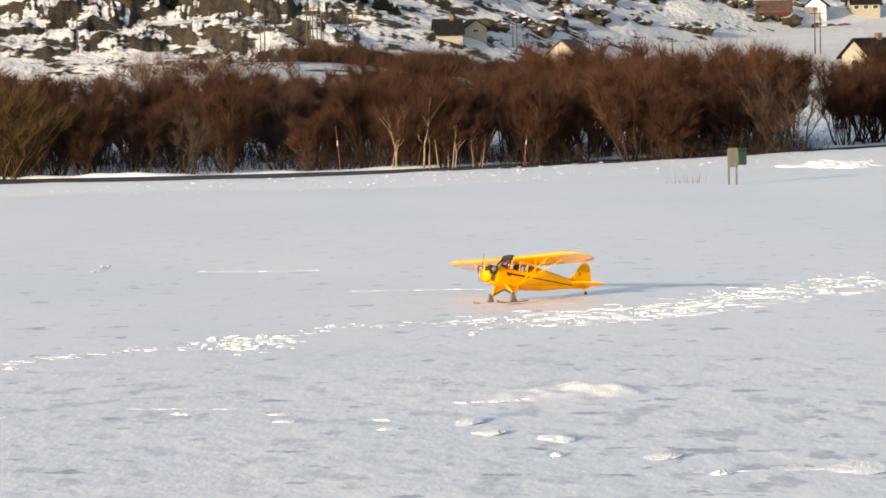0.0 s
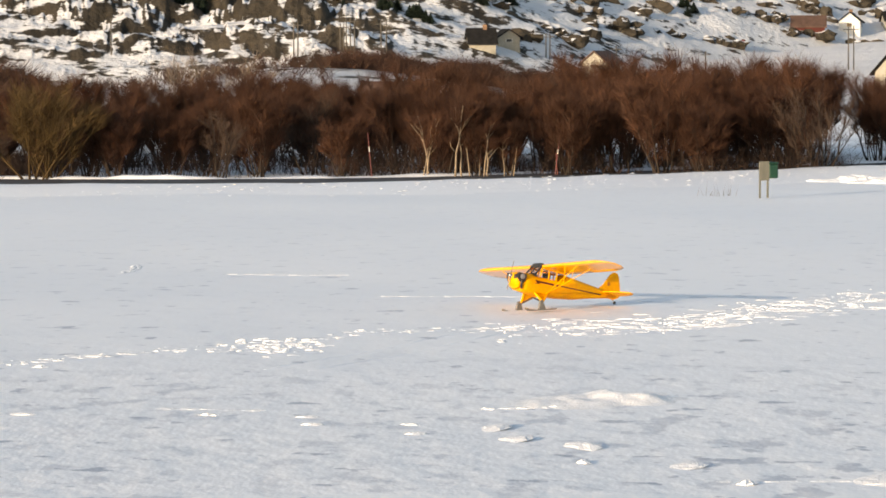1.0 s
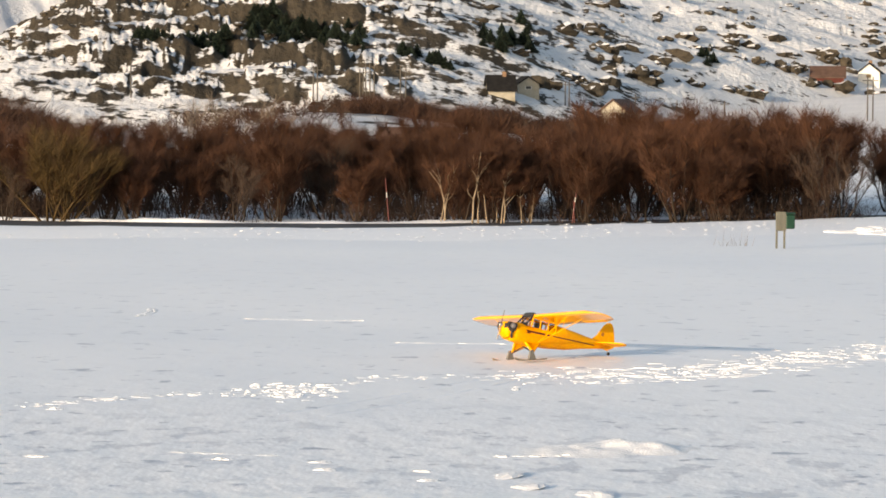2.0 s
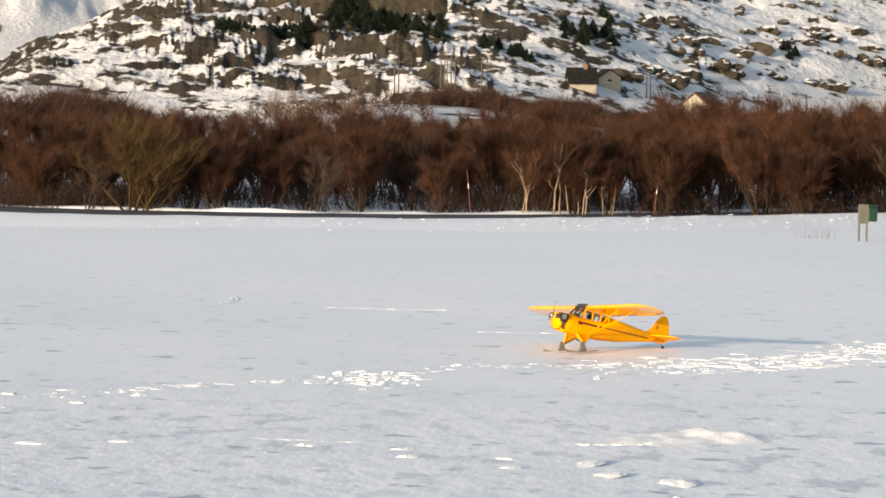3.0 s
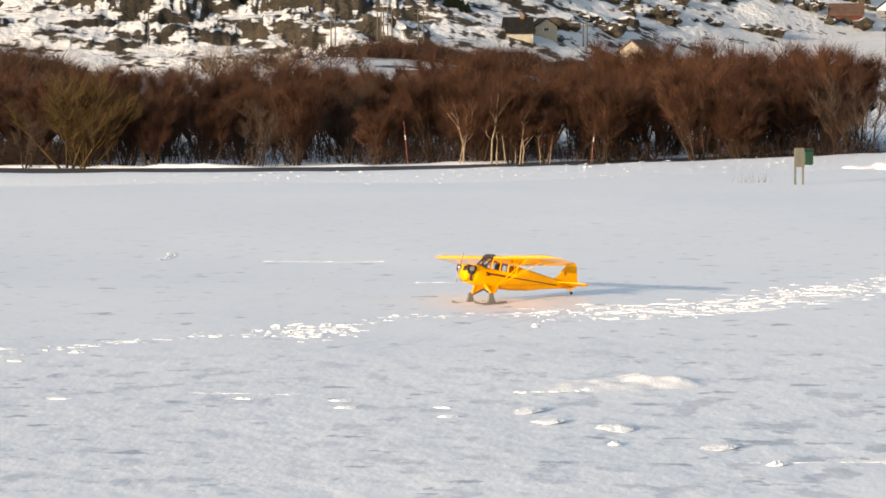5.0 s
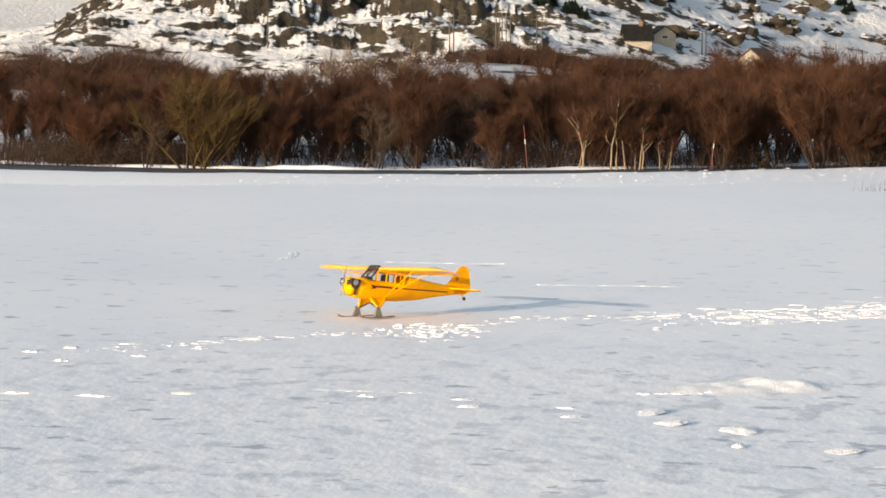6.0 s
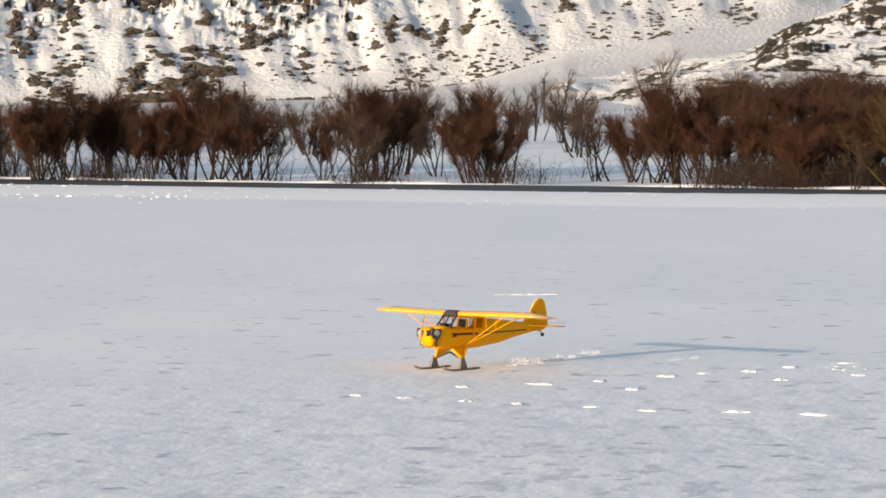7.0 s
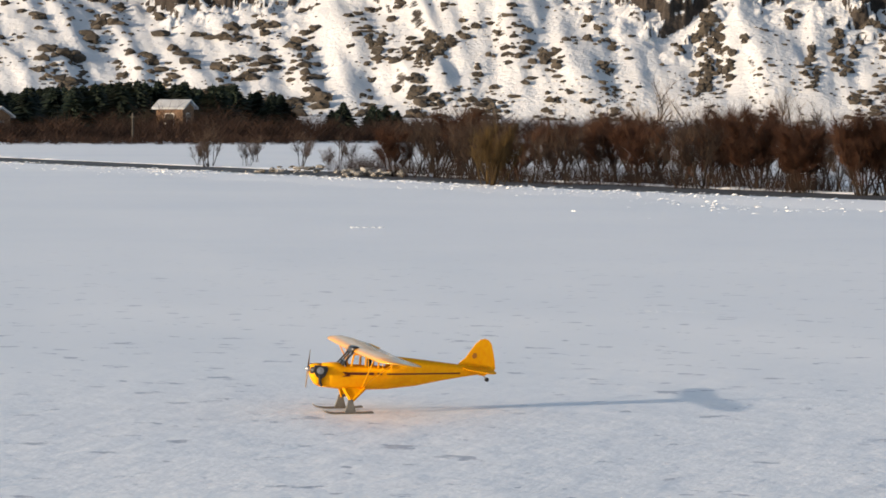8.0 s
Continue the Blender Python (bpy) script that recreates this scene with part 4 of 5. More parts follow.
STEPS = [(-4.24, 27.05, 0.42), (-4.89, 27.2, 0.34), (-5.63, 27.25, 0.24), (-3.53, 27.4, 0.24), (-6.15, 27.5, 0.16), (-7.09, 29.6, 0.40), (-7.71, 29.25, 0.2), (-7.95, 28.2, 0.22), (-7.34, 27.95, 0.2), (-6.83, 27.7, 0.15),
         (-6.13, 29.1, 0.22), (-6.08, 30.4, 0.28), (-5.79, 30.75, 0.2), (-5.41, 31.0, 0.25), (-5.11, 31.4, 0.2), (-4.64, 31.9, 0.3), (-4.37, 30.7, 0.22), (-8.45, 28.4, 0.2), (-6.6, 29.9, 0.16), (-3.54, 32.75, 0.25),
         (-3.91, 31.5, 0.2), (-5.0, 30.2, 0.22), (-1.17, 26.7, 0.22), (-0.34, 25.95, 0.2), (-2.03, 27.4, 0.22), (-0.39, 26.7, 0.2), (-1.24, 27.3, 0.24), (0.41, 34.3, 0.12)]
PLATES = [(0.28, 26.4, 0.26, 0.55), (0.42, 25.5, 0.30, 0.4), (0.91, 25.05, 0.27, 0.5), (2.84, 22.8, 0.42, 0.7), (0.89, 24.0, 0.1, 0.2), (1.94, 22.75, 0.14, 0.25), (1.62, 23.8, 0.25, 0.4)]


def along(line, u):
    k = min(len(line) - 2, int(u * (len(line) - 1)))
    v = u * (len(line) - 1) - k
    return line[k][0] + (line[k + 1][0] - line[k][0]) * v, line[k][1] + (line[k + 1][1] - line[k][1]) * v


def mark_snow():
    rng = random.Random(77)
    meshes = [flat_mesh("footprint", *lump(rng, 0.30, 0.12, 0.017, 0), CLOD) for _ in range(5)]
    def single(name, x, y, ln, wd, label, group):
        ob = new(name, rng.choice(meshes))
        ob.matrix_basis = Matrix.Translation((x, y, field_z(x, y) - 0.004)) @ pose(0, 0, 0.010 if name == "crust_plate" else 0.002, *((2.5, -4.5) if name == "crust_plate" else (2, -2)), rng.gauss(-8, 8))
        ob.scale = (ln * 1.0 / 0.30, wd / 0.12, rng.uniform(0.75, 1.1) * (1.1 if name == "crust_plate" else 1.0))
        tagged(ob, label, "footprint", group)
    for x, y, ln in STEPS:
        single("footprint", x, y, ln, 0.11 + 0.1 * rng.random(), "kicked-up snow crust of a footprint", "footprints in the snow")
    for x, y, ln, wd in PLATES:
        single("crust_plate", x, y, ln * 1.1, wd * 0.9, "broken plate of snow crust catching the sun", "broken crust plates")
    spots = []
    for k in range(430):
        x, y = along(TRAIL, rng.random())
        near = math.exp(-((x + 1.9) / 0.35) ** 2)
        if rng.random() < 0.45 + near:
            spots.append((x + rng.gauss(0, 0.10), y + rng.gauss(0, 0.22 + 0.35 * near), 0.04 + 0.16 * rng.random() ** 2, rng.uniform(0.04, 0.14), rng.uniform(0.004, 0.012)))
    for k in range(90):
        spots.append((-1.85 + rng.gauss(0, 0.26), 33.9 + rng.gauss(0, 0.45), rng.uniform(0.05, 0.16), rng.uniform(0.06, 0.14), rng.uniform(0.008, 0.02)))
    for k in range(950):
        u = rng.random() ** 0.9
        x, y = along(BROAD, u)
        spots.append((x + rng.gauss(0, 0.2), y + rng.gauss(0, 0.52 + 0.2 * u), 0.04 + 0.30 * rng.random() ** 3, rng.uniform(0.04, 0.14), rng.uniform(0.004, 0.014)))
    for k in range(60):
        x, y = along([(1.1, 35.2), (2.0, 35.7), (3.2, 36.6), (4.4, 38.4), (5.6, 40.2)], rng.random())
        spots.append((x + rng.gauss(0, 0.05), y + rng.gauss(0, 0.12), rng.uniform(0.08, 0.28), rng.uniform(0.04, 0.08), rng.uniform(0.004, 0.009)))
    clods("trampled_snow", "trampled trail of broken white snow crust", 78, spots)
    # long thin drifts
    spots = []
    for (x0, y0), (x1, y1), n, h in (((-3.1, 46.0), (-1.6, 45.6), 12, 0.02), ((-0.9, 41.0), (0.64, 40.9), 9, 0.02), ((0.25, 27.9), (1.1, 28.1), 7, 0.03), ((-2.4, 27.9), (-1.7, 27.8), 5, 0.02), ((-10.5, 42.1), (-9.9, 42.1), 4, 0.03), ((1.8, 22.9), (2.6, 22.9), 6, 0.02)):
        for k in range(n):
            u = k / (n - 1)
            spots.append((x0 + (x1 - x0) * u, y0 + (y1 - y0) * u, abs(x1 - x0) / n * 1.8, rng.uniform(0.1, 0.2), h * rng.uniform(0.3, 0.6)))
    for k in range(12):
        a = radians(-60 + 11 * k)
        for rad in (0.32, 0.46):
            spots.append((-4.75 + math.cos(a) * rad * 0.5, 47.2 + math.sin(a) * rad * 2.2, 0.08, 0.3, 0.011))
    spots += [(-38.2 + k * 0.16, 66.0 + rng.gauss(0, 0.2), 0.14, 0.2, 0.03) for k in range(-2, 3)]
    spots += [(-18.9 + 0.13 * k, 39.7 + 0.03 * k, 0.16, 0.12, 0.008) for k in range(8)]
    clods("snow_drift", "thin wind-blown ridges of snow", 79, spots)
    # faint tracks that the skis pressed on an earlier run
    for off in (0.0, 0.41):
        pts = []
        for k in range(40):
            u = 0.3 + 0.7 * k / 39
            x, y = -2.9 + 3.5 * u + off + 0.05 * math.sin(5 * u), 29.0 + 7.6 * u - 0.35 * off
            pts.append((x, y, field_z(x, y) - 0.002 + 0.003 * noise.noise((x * 3, y * 3, 0))))
        tagged(Shape().tube(pts, [0.0055] * 40, 5).to("ski_track", SNOW), "faint ridge of a ski track in snow", "ski track", "ski tracks", "stuff")
    # the icy mound nearest the camera
    nx, ny = 60, 80
    v = []
    for i in range(nx):
        for j in range(ny):
            x, y = -0.1 + 2.4 * i / (nx - 1), 26.6 + 3.4 * j / (ny - 1)
            lean = smooth(-0.1, 1.2, x) * smooth(2.3, 1.25, x)   # long slope to the sun, short lee side
            hump = 0.054 * lean * math.exp(-((y - 28.15 - 0.35 * x) / 0.55) ** 2) + 0.024 * math.exp(-((x - 1.22) / 0.14) ** 2 - ((y - 28.75) / 0.3) ** 2) + 0.02 * math.exp(-((x - 1.52) / 0.2) ** 2 - ((y - 28.4) / 0.4) ** 2)
            grain = noise.fractal((x * 2.2, y * 1.2, 3), 0.8, 2, 4)
            v.append((x, y, field_z(x, y) - 0.018 + hump * (1 + 0.9 * grain)))
    f = [(i * ny + j, i * ny + j + 1, (i + 1) * ny + j + 1, (i + 1) * ny + j) for i in range(nx - 1) for j in range(ny - 1)]
    tagged(part("snow_mound", v, f, CLOD, smooth=True), "low mound of hard wind-carved snow", "snow", kind="stuff")
    # clods thrown out by the plough along the road
    spots, lift = [], []
    pts = road_line(0.5)
    for p in pts:
        if p.x > 15 or p.x < -110:
            continue
        thick = math.exp(-((p.x + 37) / 6.5) ** 2)
        dens = 15 + 8 * thick + 4 * smooth(-44, -60, p.x)
        for _ in range(int(dens * rng.uniform(0.5, 1.5))):
            s = (0.018 + 0.045 * rng.random() ** 3) * (1 + 0.9 * thick + 0.4 * smooth(-40, -60, p.x))
            back = abs(rng.gauss(0, 2.2 + 2.5 * thick)) + 1.1
            lift.append(lerp_table(back, [(0.4, 0.12), (1.0, 0.11), (1.8, 0.09), (3.4, 0.05), (5.5, 0.0)]) + 0.01 - 0.02 * smooth(-25, -35, p.x) + 0.06 * smooth(-3, 4, p.x))
            spots.append((p.x + rng.gauss(0, 0.5), p.y - back, s * rng.uniform(1.5, 3.0), s * rng.uniform(1.5, 3.5), s * rng.uniform(0.2, 0.55) * (0.5 + 0.5 * smooth(-15, -30, p.x))))
    clods("plough_clods", "lumps of ploughed snow beside the road", 81, spots, lift)
    spots = [(9.6 + rng.gauss(0, 0.4), 80.6 + rng.gauss(0, 0.8), rng.uniform(0.5, 1.2), rng.uniform(0.5, 1.4), rng.uniform(0.04, 0.11)) for _ in range(34)]
    clods("snow_heap", "heap of ploughed snow by the track", 82, spots)
    rub, rng2 = [], random.Random(83)
    for az0, n in ((-31.2, 45), (-29.9, 65)):
        for _ in range(n):
            p = polar(az0 + rng2.gauss(0, 0.28), (147.5 if az0 < -30.5 else 138.5) + rng2.gauss(0, 0.8))
            s = 0.05 + 0.16 * rng2.random() ** 2
            rub.append(((p.x, p.y, rng2.uniform(0.05, 0.3)), s, 0.55))
    boulder_field("heaps of dirty ice blocks and turf by the road", 84, rub, ICE)


mark_snow()

# ---- the model aeroplane ----
K = 0.246   # metres to one unit of the plan below
PLANE_ROWS = [  # seconds, x, y, z, heading, nose-up, bank in degrees
    (0.0, 0.785, 38.520, 0.004, -142.10, 14.05, 5.30),
    (1.2, 0.772, 38.530, 0.005, -142.50, 14.25, 5.50),
    (2.3, 0.346, 38.080, 0.005, -145.07, 14.45, 4.90),
    (2.5, 0.254, 38.005, 0.004, -145.60, 14.80, 4.60),
    (3.0, 0.152, 37.954, 0.003, -145.35, 14.98, 4.20),
    (3.5, 0.147, 37.935, 0.003, -145.40, 15.08, 4.20),
    (4.2, 0.140, 37.955, 0.004, -145.20, 14.98, 4.00),
    (5.3, -0.544, 37.310, -0.008, -143.80, 11.20, 2.40),
    (5.5, -0.927, 36.985, -0.010, -143.55, 9.50, 2.40),
    (6.0, -2.637, 35.582, 0.004, -141.80, 8.95, 2.15),
    (6.2, -3.570, 34.746, 0.005, -139.50, 8.85, 1.60),
    (6.3, -4.060, 34.285, 0.002, -138.20, 8.25, 1.55),
    (6.5, -5.148, 33.393, 0.003, -134.05, 6.90, 1.50),
    (6.7, -6.360, 32.487, 0.011, -127.70, 6.10, 0.95),
    (6.8, -6.988, 31.984, 0.013, -125.25, 5.49, 0.55),
    (7.0, -8.309, 31.025, 0.011, -122.55, 4.36, 0.25),
    (7.2, -9.540, 29.780, 0.008, -120.86, 3.92, -0.10),
    (7.3, -10.204, 29.205, 0.010, -121.05, 4.48, -0.10),
    (7.5, -11.470, 27.960, 0.011, -123.95, 5.22, 0.10),
    (7.7, -12.818, 26.835, 0.012, -128.20, 5.10, -0.70),
    (7.8, -13.435, 26.105, 0.013, -131.20, 4.93, -1.20),
    (8.0, -14.865, 24.950, 0.019, -137.10, 4.60, -1.90),
]


def scaled(points):
    return [tuple(c * K for c in p) for p in points]


def build_plane():
    ob = thing("model_aeroplane", pose(0, 0, 0), "yellow high-wing model aeroplane on skis running over snow", "model plane")

    skis = []

    def put(name, sh, mat, label="", smooth=False, parent=None):
        sh.v = scaled(sh.v)
        return sh.to(name, mat, parent or ob, label, smooth)

    def ring(x, hw, zb, zt, n=16, power=2.6):
        zc, hh, pts = (zb + zt) / 2, (zt - zb) / 2, []
        for k in range(n):
            u = 2 * math.pi * k / n
            c, s = math.cos(u), math.sin(u)
            pts.append((x, hw * math.copysign(abs(c) ** (2 / power), c), zc + hh * math.copysign(abs(s) ** (2 / power), s)))
        return pts

    body = [(1.02, 0.40, 0.80, 1.60), (0.60, 0.43, 0.77, 1.67), (0.40, 0.44, 0.76, 1.68), (0.32, 0.44, 0.755, 1.64), (-0.10, 0.44, 0.75, 1.645), (-1.40, 0.43, 0.86, 1.66),
            (-1.50, 0.42, 0.88, 2.02), (-2.4, 0.34, 1.03, 1.98), (-3.3, 0.23, 1.27, 1.92), (-4.2, 0.12, 1.47, 1.87), (-5.0, 0.045, 1.63, 1.83)]
    put("fuselage", Shape().loft([ring(*s, power=3.4) for s in body]), YELLOW, smooth=True)
    cowl = [(1.02, 0.405, 0.805, 1.615), (1.16, 0.395, 0.86, 1.61), (1.26, 0.36, 0.98, 1.58), (1.34, 0.29, 1.13, 1.54), (1.38, 0.2, 1.24, 1.49)]
    put("cowl", Shape().loft([ring(*s) for s in cowl]), YELLOW, smooth=True)
    for s in (1, -1):
        put("air_intake", Shape().tube([(1.26, s * 0.22, 1.36), (1.375, s * 0.17, 1.36)], [0.15, 0.11], 12), BLACK, "dark cowl opening")
    for s in (1, -1):
        hood = Shape().prism([(1.29, 1.55), (0.86, 1.55), (0.82, 1.44), (0.90, 1.22), (1.02, 1.10), (1.20, 1.16), (1.31, 1.34)], "y", *sorted((s * 0.30, s * 0.445)))
        cyl = Shape().tube([(1.10, s * 0.30, 1.39), (1.10, s * 0.53, 1.39)], [0.10, 0.09], 10)
        for y in (0.455, 0.48, 0.505):
            cyl.tube([(1.10, s * y, 1.39), (1.10, s * (y + 0.012), 1.39)], [0.125, 0.125], 10)
        put("engine_recess", hood, BLACK, "black opening round the cylinder")
        cylinder = put("engine_cylinder", cyl, STEEL, "bright finned engine cylinder")
        put("cylinder_head", Shape().tube([(1.10, s * 0.53, 1.40), (1.10, s * 0.57, 1.40)], [0.07, 0.055], 8), STEEL, "bright metal cylinder head", parent=cylinder)
        put("exhaust", Shape().tube([(1.10, s * 0.43, 1.25), (1.08, s * 0.43, 1.08), (1.05, s * 0.40, 0.96), (0.98, s * 0.33, 0.86)], [0.045] * 4, 8), BLACK)
    put("spinner", Shape().tube([(1.34, 0, 1.39), (1.42, 0, 1.39), (1.48, 0, 1.39), (1.54, 0, 1.39)], [0.10, 0.10, 0.07, 0.02], 12), STEEL, "grey metal spinner", True)
    # cabin: four corner posts, roof, glazing
    cab = Shape()
    for s in (1, -1):
        y = s * 0.41
        for p, q in (((0.00, y, 1.60), (-0.06, y * 0.95, 2.04)), ((-0.50, y, 1.60), (-0.50, y * 0.95, 2.04)),
                     ((-0.96, y, 1.60), (-0.96, y * 0.95, 2.04)), ((-1.43, y, 1.62), (-1.43, y * 0.95, 2.04))):
            cab.tube([p, q], [0.035, 0.035], 5)
        cab.tube([(-0.08, y * 0.95, 2.03), (-1.5, y * 0.95, 2.03)], [0.04, 0.04], 5)
    put("cabin_frame", cab, YELLOW, "yellow cabin posts")
    brow = Shape()
    for y in (0.41, -0.41):
        brow.tube([(0.33, y * 0.92, 1.63), (-0.03, y * 0.88, 2.09)], [0.038, 0.038], 6)
    brow.tube([(-0.02, -0.38, 2.11), (-0.02, 0.38, 2.11)], [0.06, 0.06], 6)
    brow.tube([(0.33, 0, 1.65), (-0.02, 0, 2.10)], [0.03, 0.03], 5)
    put("windshield_frame", brow, BLACK, "black windshield frame")
    wind = Shape().add([(0.33, -0.37, 1.65), (0.33, 0.37, 1.65), (-0.02, 0.35, 2.10), (-0.02, -0.35, 2.10),
                        (0.31, -0.36, 1.65), (0.31, 0.36, 1.65), (-0.04, 0.34, 2.09), (-0.04, -0.34, 2.09)],
                       [(0, 1, 2, 3), (7, 6, 5, 4), (0, 4, 5, 1), (1, 5, 6, 2), (2, 6, 7, 3), (3, 7, 4, 0)])
    put("windshield", wind, GLASS, "clear windshield")
    for s in (1, -1):
        for x0, x1 in ((-0.04, -0.46), (-0.54, -0.92), (-1.00, -1.39)):
            y = s * 0.405
            put("side_window", Shape().box(x1, min(y, y - s * 0.015), 1.66, x0, max(y, y - s * 0.015), 2.01), GLASS, "clear cabin window")
    put("seat", Shape().box(-0.75, -0.25, 1.2, -0.62, 0.25, 1.94, 0.03).box(-0.62, -0.25, 1.2, -0.25, 0.25, 1.3, 0.03), BLACK, "black cabin seat")
    put("instrument_panel", Shape().box(0.16, -0.34, 1.50, 0.22, 0.34, 1.76, 0.02), BLACK)
    # wing: airfoil ribs from tip to tip, rounded tips
    ribs = []
    half = 4.78
    foil = [(0.0, 0.0), (0.03, 0.055), (0.12, 0.10), (0.3, 0.125), (0.55, 0.10), (0.8, 0.05), (1.0, 0.008), (0.8, 0.0), (0.5, -0.01), (0.2, -0.022), (0.05, -0.03)]
    for k in range(57):
        y = -half * math.cos(math.pi * k / 56) if k in (0, 56) else half * (2 * k / 56 - 1)
        e = min(1.0, (half - abs(y)) / 0.95)
        c = 1.55 * (0.30 + 0.70 * math.sqrt(max(0, 1 - (1 - e) ** 2))) if e < 1 else 1.55
        x0 = -0.04 - (1.55 - c) * 0.5
        th = c * (0.35 + 0.65 * e)
        ribs.append([(x0 - u * c, y, 2.10 + 0.012 * abs(y) - u * c * 0.055 + w * th) for u, w in foil])
    wing = put("wing", Shape().loft(ribs), WING, "yellow fabric-covered wing", True)
    for s in (1, -1):
        put("aileron", Shape().box(-1.62, min(s * 2.3, s * 3.9), 2.055, -1.36, max(s * 2.3, s * 3.9), 2.085, 0.01), YELLOW, parent=wing)
        for x1 in (-0.22, -1.02):
            put("wing_strut", Shape().tube([(-0.45, s * 0.42, 0.90), (x1, s * 2.75, 2.09)], [0.027, 0.023], 6, 0.6), YELLOW)
        put("jury_strut", Shape().tube([(-0.32, s * 1.75, 1.58), (-0.24, s * 1.75, 2.09)], [0.011, 0.011], 5), YELLOW)
        put("jury_strut", Shape().tube([(-0.77, s * 1.75, 1.58), (-0.80, s * 1.75, 2.09)], [0.011, 0.011], 5), YELLOW)
    put("wing_root_glazing", Shape().box(-0.30, -0.34, 2.08, 0.02, 0.34, 2.28, 0.06), BLACK, "dark cabin roof panel")
    # tail
    stab = [(-4.05, 0.06), (-4.2, 0.75), (-4.42, 1.25), (-4.62, 1.45), (-4.85, 1.42), (-5.0, 1.15), (-5.08, 0.6), (-5.05, 0.08)]
    for s in (1, -1):
        put("tailplane", Shape().prism([(x, s * y) for x, y in stab], "z", 1.735, 1.785), YELLOW)
    fin = [(-3.90, 1.89), (-4.15, 2.12), (-4.34, 2.42), (-4.50, 2.66), (-4.664, 2.80), (-4.664, 1.75), (-4.6, 1.70)]
    put("fin", Shape().prism(fin, "y", -0.03, 0.03), YELLOW)
    rud = [(-4.668, 2.80), (-4.80, 2.84), (-4.94, 2.80), (-5.05, 2.66), (-5.14, 2.38), (-5.22, 2.05), (-5.26, 1.80), (-5.18, 1.70), (-4.86, 1.53), (-4.668, 1.55)]
    rudder = put("rudder", Shape().prism(rud, "y", -0.028, 0.028), YELLOW)
    for s in (1, -1):
        y0, y1 = sorted((s * 0.030, s * 0.036))
        put("emblem", Shape().prism([(-4.38, 2.20), (-4.42, 2.31), (-4.52, 2.32), (-4.56, 2.21), (-4.50, 2.13), (-4.42, 2.12)], "y", y0, y1), BADGE, "small brown badge", parent=rudder)
        for x0, x1, z0, z1, w in ((0.22, -0.82, 1.345, 1.395, 0.042), (-0.95, -1.10, 1.40, 1.405, 0.038), (-1.28, -3.96, 1.415, 1.585, 0.024)):
            n, rows = 12, []
            for k in range(n + 1):
                x = x0 + (x1 - x0) * k / n
                z = z0 + (z1 - z0) * k / n
                hw = float(np.interp(-x, [-p[0] for p in body], [p[1] for p in body])) + 0.012
                rows.append([(x, s * hw, z - w), (x, s * hw, z + w), (x, s * (hw - 0.03), z + w), (x, s * (hw - 0.03), z - w)])
            put("side_stripe", Shape().loft(rows), MAROON, "dark brown side stripe")
        put("stripe_bolt", Shape().prism([(0.30, 1.40), (0.02, 1.39), (0.04, 1.26), (0.32, 1.22), (0.16, 1.30), (0.22, 1.33)], "y", *sorted((s * 0.435, s * 0.452))), MAROON)
    # undercarriage: braced legs with fabric fairings, ski pedestals, skis
    for s in (1, -1):
        a, b, c = (0.20, s * 0.38, 0.82), (-0.55, s * 0.38, 0.86), (-0.02, s * 0.78, 0.40)
        put("gear_leg", Shape().tube([a, c], [0.06, 0.05], 6).tube([b, c], [0.06, 0.05], 6).add(
            [a, b, c, (a[0], a[1] - s * 0.03, a[2]), (b[0], b[1] - s * 0.03, b[2]), (c[0], c[1] - s * 0.03, c[2])],
            [(0, 1, 2), (5, 4, 3), (0, 3, 4, 1), (1, 4, 5, 2), (2, 5, 3, 0)]), YELLOW, "yellow fabric-faired leg")
        put("shock_strut", Shape().tube([(-0.05, 0, 0.66), (-0.02, s * 0.76, 0.40)], [0.04, 0.04], 6), BLACK, "dark shock strut")
        pedestal = Shape().loft([[(0.19, -0.07, 0.05), (0.19, 0.07, 0.05), (-0.20, 0.07, 0.05), (-0.20, -0.07, 0.05)],
                                 [(0.05, -0.05 - s * 0.04, 0.48), (0.05, 0.05 - s * 0.04, 0.48), (-0.09, 0.05 - s * 0.04, 0.48), (-0.09, -0.05 - s * 0.04, 0.48)]])
        rows = [[(x, -w, z), (x, w, z), (x, w, z + 0.05), (x, -w, z + 0.05)] for x, z, w in
                ((-0.80, 0.02, 0.13), (-0.5, 0.0, 0.16), (0.45, 0.0, 0.16), (0.72, 0.025, 0.15), (0.88, 0.07, 0.12), (0.97, 0.13, 0.06))]
        ski = put("ski", Shape().loft(rows), SKI, "grey-brown wooden ski")
        ski.location = (0, s * 0.83 * K, 0)
        put("ski_pedestal", pedestal, LEG, "grey ski pedestal", parent=ski)
        skis.append(ski)
    put("tail_wheel_leg", Shape().tube([(-4.78, 0, 1.60), (-4.95, 0, 1.46)], [0.03, 0.025], 5), STEEL)
    put("tail_wheel", Shape().tube([(-4.99, -0.04, 1.41), (-4.99, -0.025, 1.41), (-4.99, 0.025, 1.41), (-4.99, 0.04, 1.41)], [0.05, 0.078, 0.078, 0.05], 12), RUBBER)
    blade = []
    for y, w, tw in ((-0.68, 0.010, 0.2), (-0.60, 0.016, 0.35), (-0.38, 0.020, 0.6), (-0.12, 0.03, 1.0), (0.12, 0.03, -1.0), (0.38, 0.020, -0.6), (0.60, 0.016, -0.35), (0.68, 0.010, -0.2)):
        c, sn = math.cos(tw) * w, math.sin(tw) * w
        blade.append([(-0.012 + sn, y, c), (0.012 + sn, y, c), (0.012 - sn, y, -c), (-0.012 - sn, y, -c)])
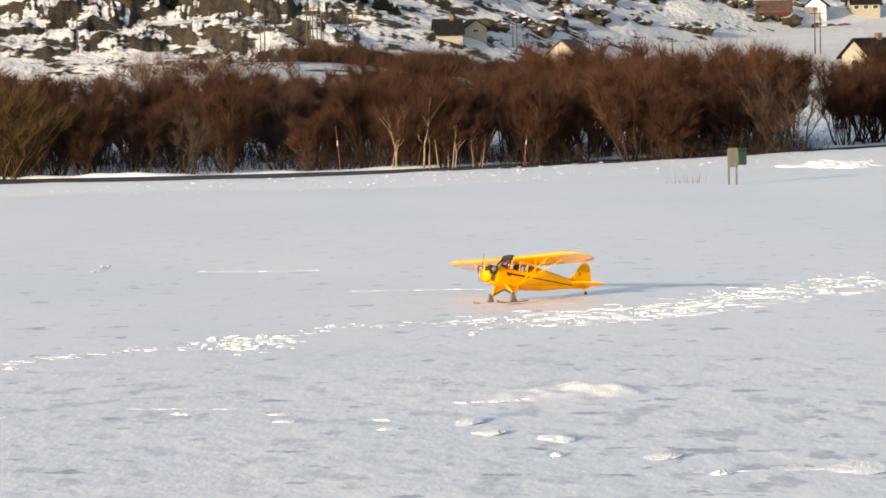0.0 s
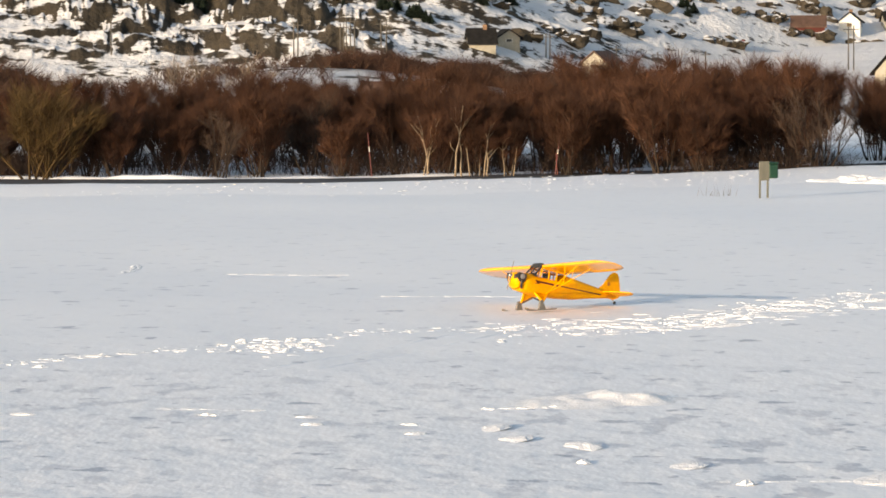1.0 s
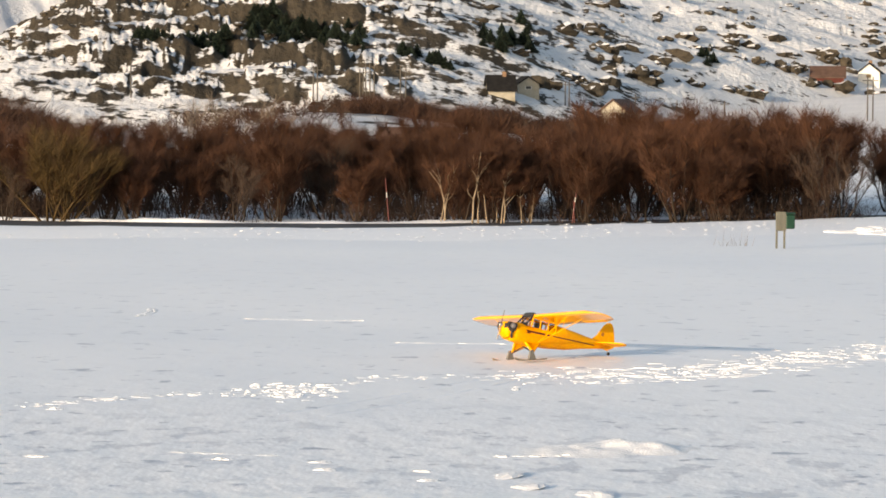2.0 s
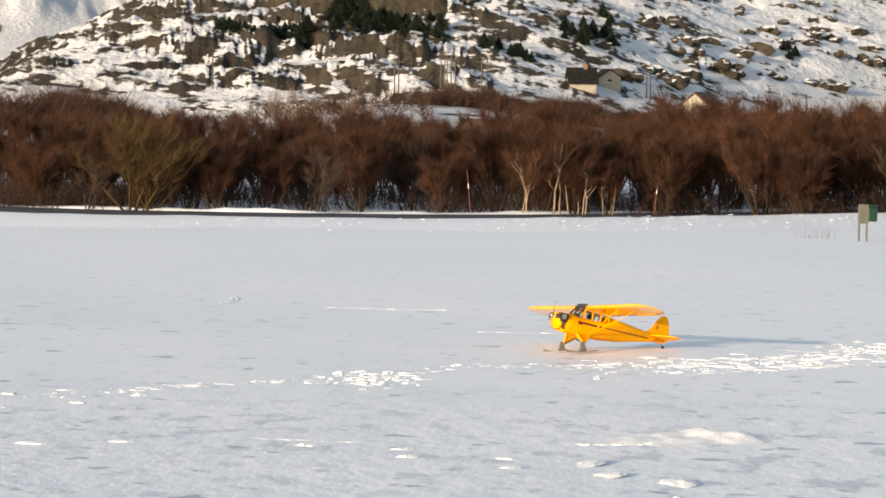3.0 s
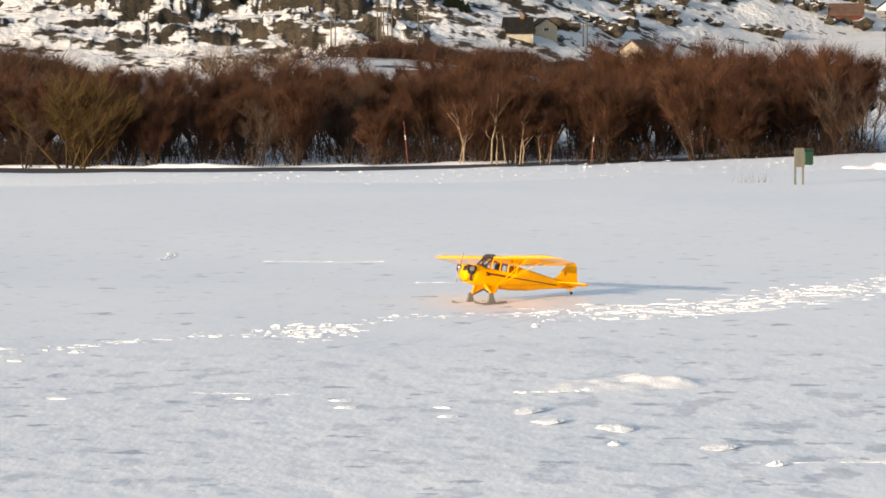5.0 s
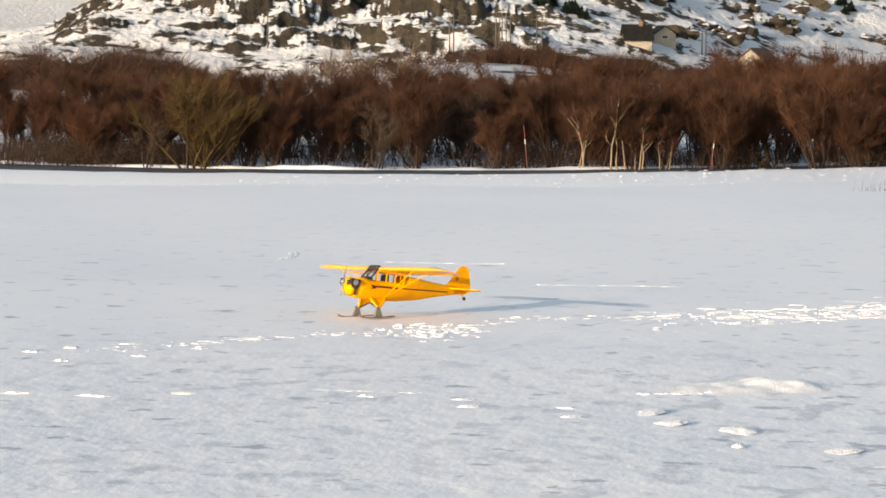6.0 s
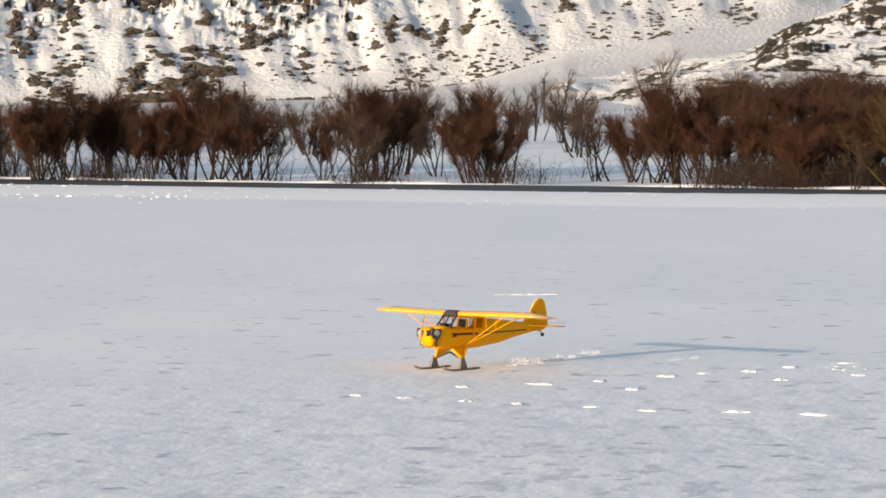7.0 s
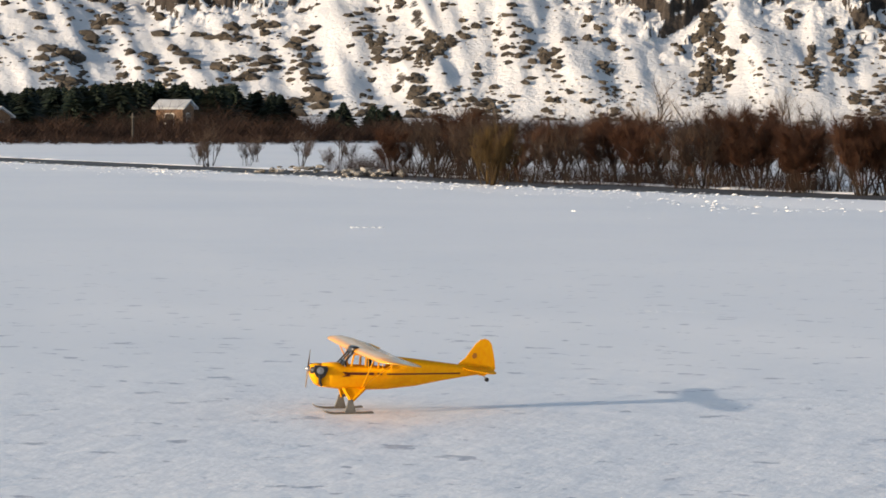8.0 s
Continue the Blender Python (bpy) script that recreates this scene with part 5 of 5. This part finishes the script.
    prop = put("propeller", Shape().loft(blade), BLADE, "brown wooden propeller")
    return ob, prop, skis


plane, propeller, skis = build_plane()


def build_spray():
    """Handfuls of loose snow that the skis throw up as they pass, and that drop back."""
    rng = random.Random(91)
    puffs = []
    for k in range(10):
        t = 6.35 + 0.115 * k
        x, y, head = (float(np.interp(t, [r[0] for r in PLANE_ROWS], [r[c] for r in PLANE_ROWS])) for c in (1, 2, 4))
        side = 0.195 if k % 2 else -0.195
        a = radians(head)
        x, y = x - math.sin(a) * side, y + math.cos(a) * side
        tw, tufts = Shape(), [Vector((rng.gauss(0, 0.16), rng.gauss(0, 0.05), abs(rng.gauss(0, 0.02)))) for _ in range(7)]
        for _ in range(420):
            p = rng.choice(tufts) + Vector((rng.gauss(0, 0.035), rng.gauss(0, 0.03), abs(rng.gauss(0, 0.018))))
            s = rng.uniform(0.002, 0.0045)
            tw.add([p + Vector(q) * s for q in ((1, 0, 0), (-1, 0, 0), (0, 1, 0), (0, -1, 0), (0, 0, 1), (0, 0, -1))],
                   [(0, 2, 4), (2, 1, 4), (1, 3, 4), (3, 0, 4), (2, 0, 5), (1, 2, 5), (3, 1, 5), (0, 3, 5)])
        ob = tw.to("snow_spray", CLOD, None, "loose snow thrown up behind a ski")
        tagged(ob, category="snow spray", group="spray behind the skis", kind="stuff")
        puffs.append((ob, t, x, y, math.cos(a), math.sin(a), head))
    return puffs


puffs = build_spray()


def motions():
    rows = []
    for t, x, y, z, head, nose, bank in PLANE_ROWS:
        rows.append((t, Matrix.Translation((x, y, z)) @ Euler((0, 0, radians(head))).to_matrix().to_4x4()
                     @ Euler((0, radians(-nose), 0)).to_matrix().to_4x4() @ Euler((radians(bank), 0, 0)).to_matrix().to_4x4()))
    walk(plane, rows)
    for ski, side in zip(skis, (1, -1)):   # the skis stay flat on the snow while the nose comes down
        walk(ski, [(t, Matrix.Translation((0, side * 0.83 * K, 0)) @ Euler((0, radians(nose), 0)).to_matrix().to_4x4()) for t, x, y, z, head, nose, bank in PLANE_ROWS])
    for ob, t, x, y, fx, fy, head in puffs:
        lay = lambda run, z: Matrix.Translation((x + fx * run, y + fy * run, z)) @ Euler((0, 0, radians(head))).to_matrix().to_4x4()
        walk(ob, [(0.0, lay(0, -0.09)), (t - 0.05, lay(0, -0.09)), (t + 0.12, lay(0.12, 0.045)), (t + 0.25, lay(0.22, 0.03)), (t + 0.42, lay(0.3, -0.12)), (9.0, lay(0.3, -0.12))])
    hub = (1.44 * K, 0, 1.39 * K)
    spin = []
    for k in range(241):
        spin.append((k / 30, Matrix.Translation(hub) @ Euler((radians(80 + 84.0 * k), 0, 0)).to_matrix().to_4x4()))
    walk(propeller, spin)


motions()
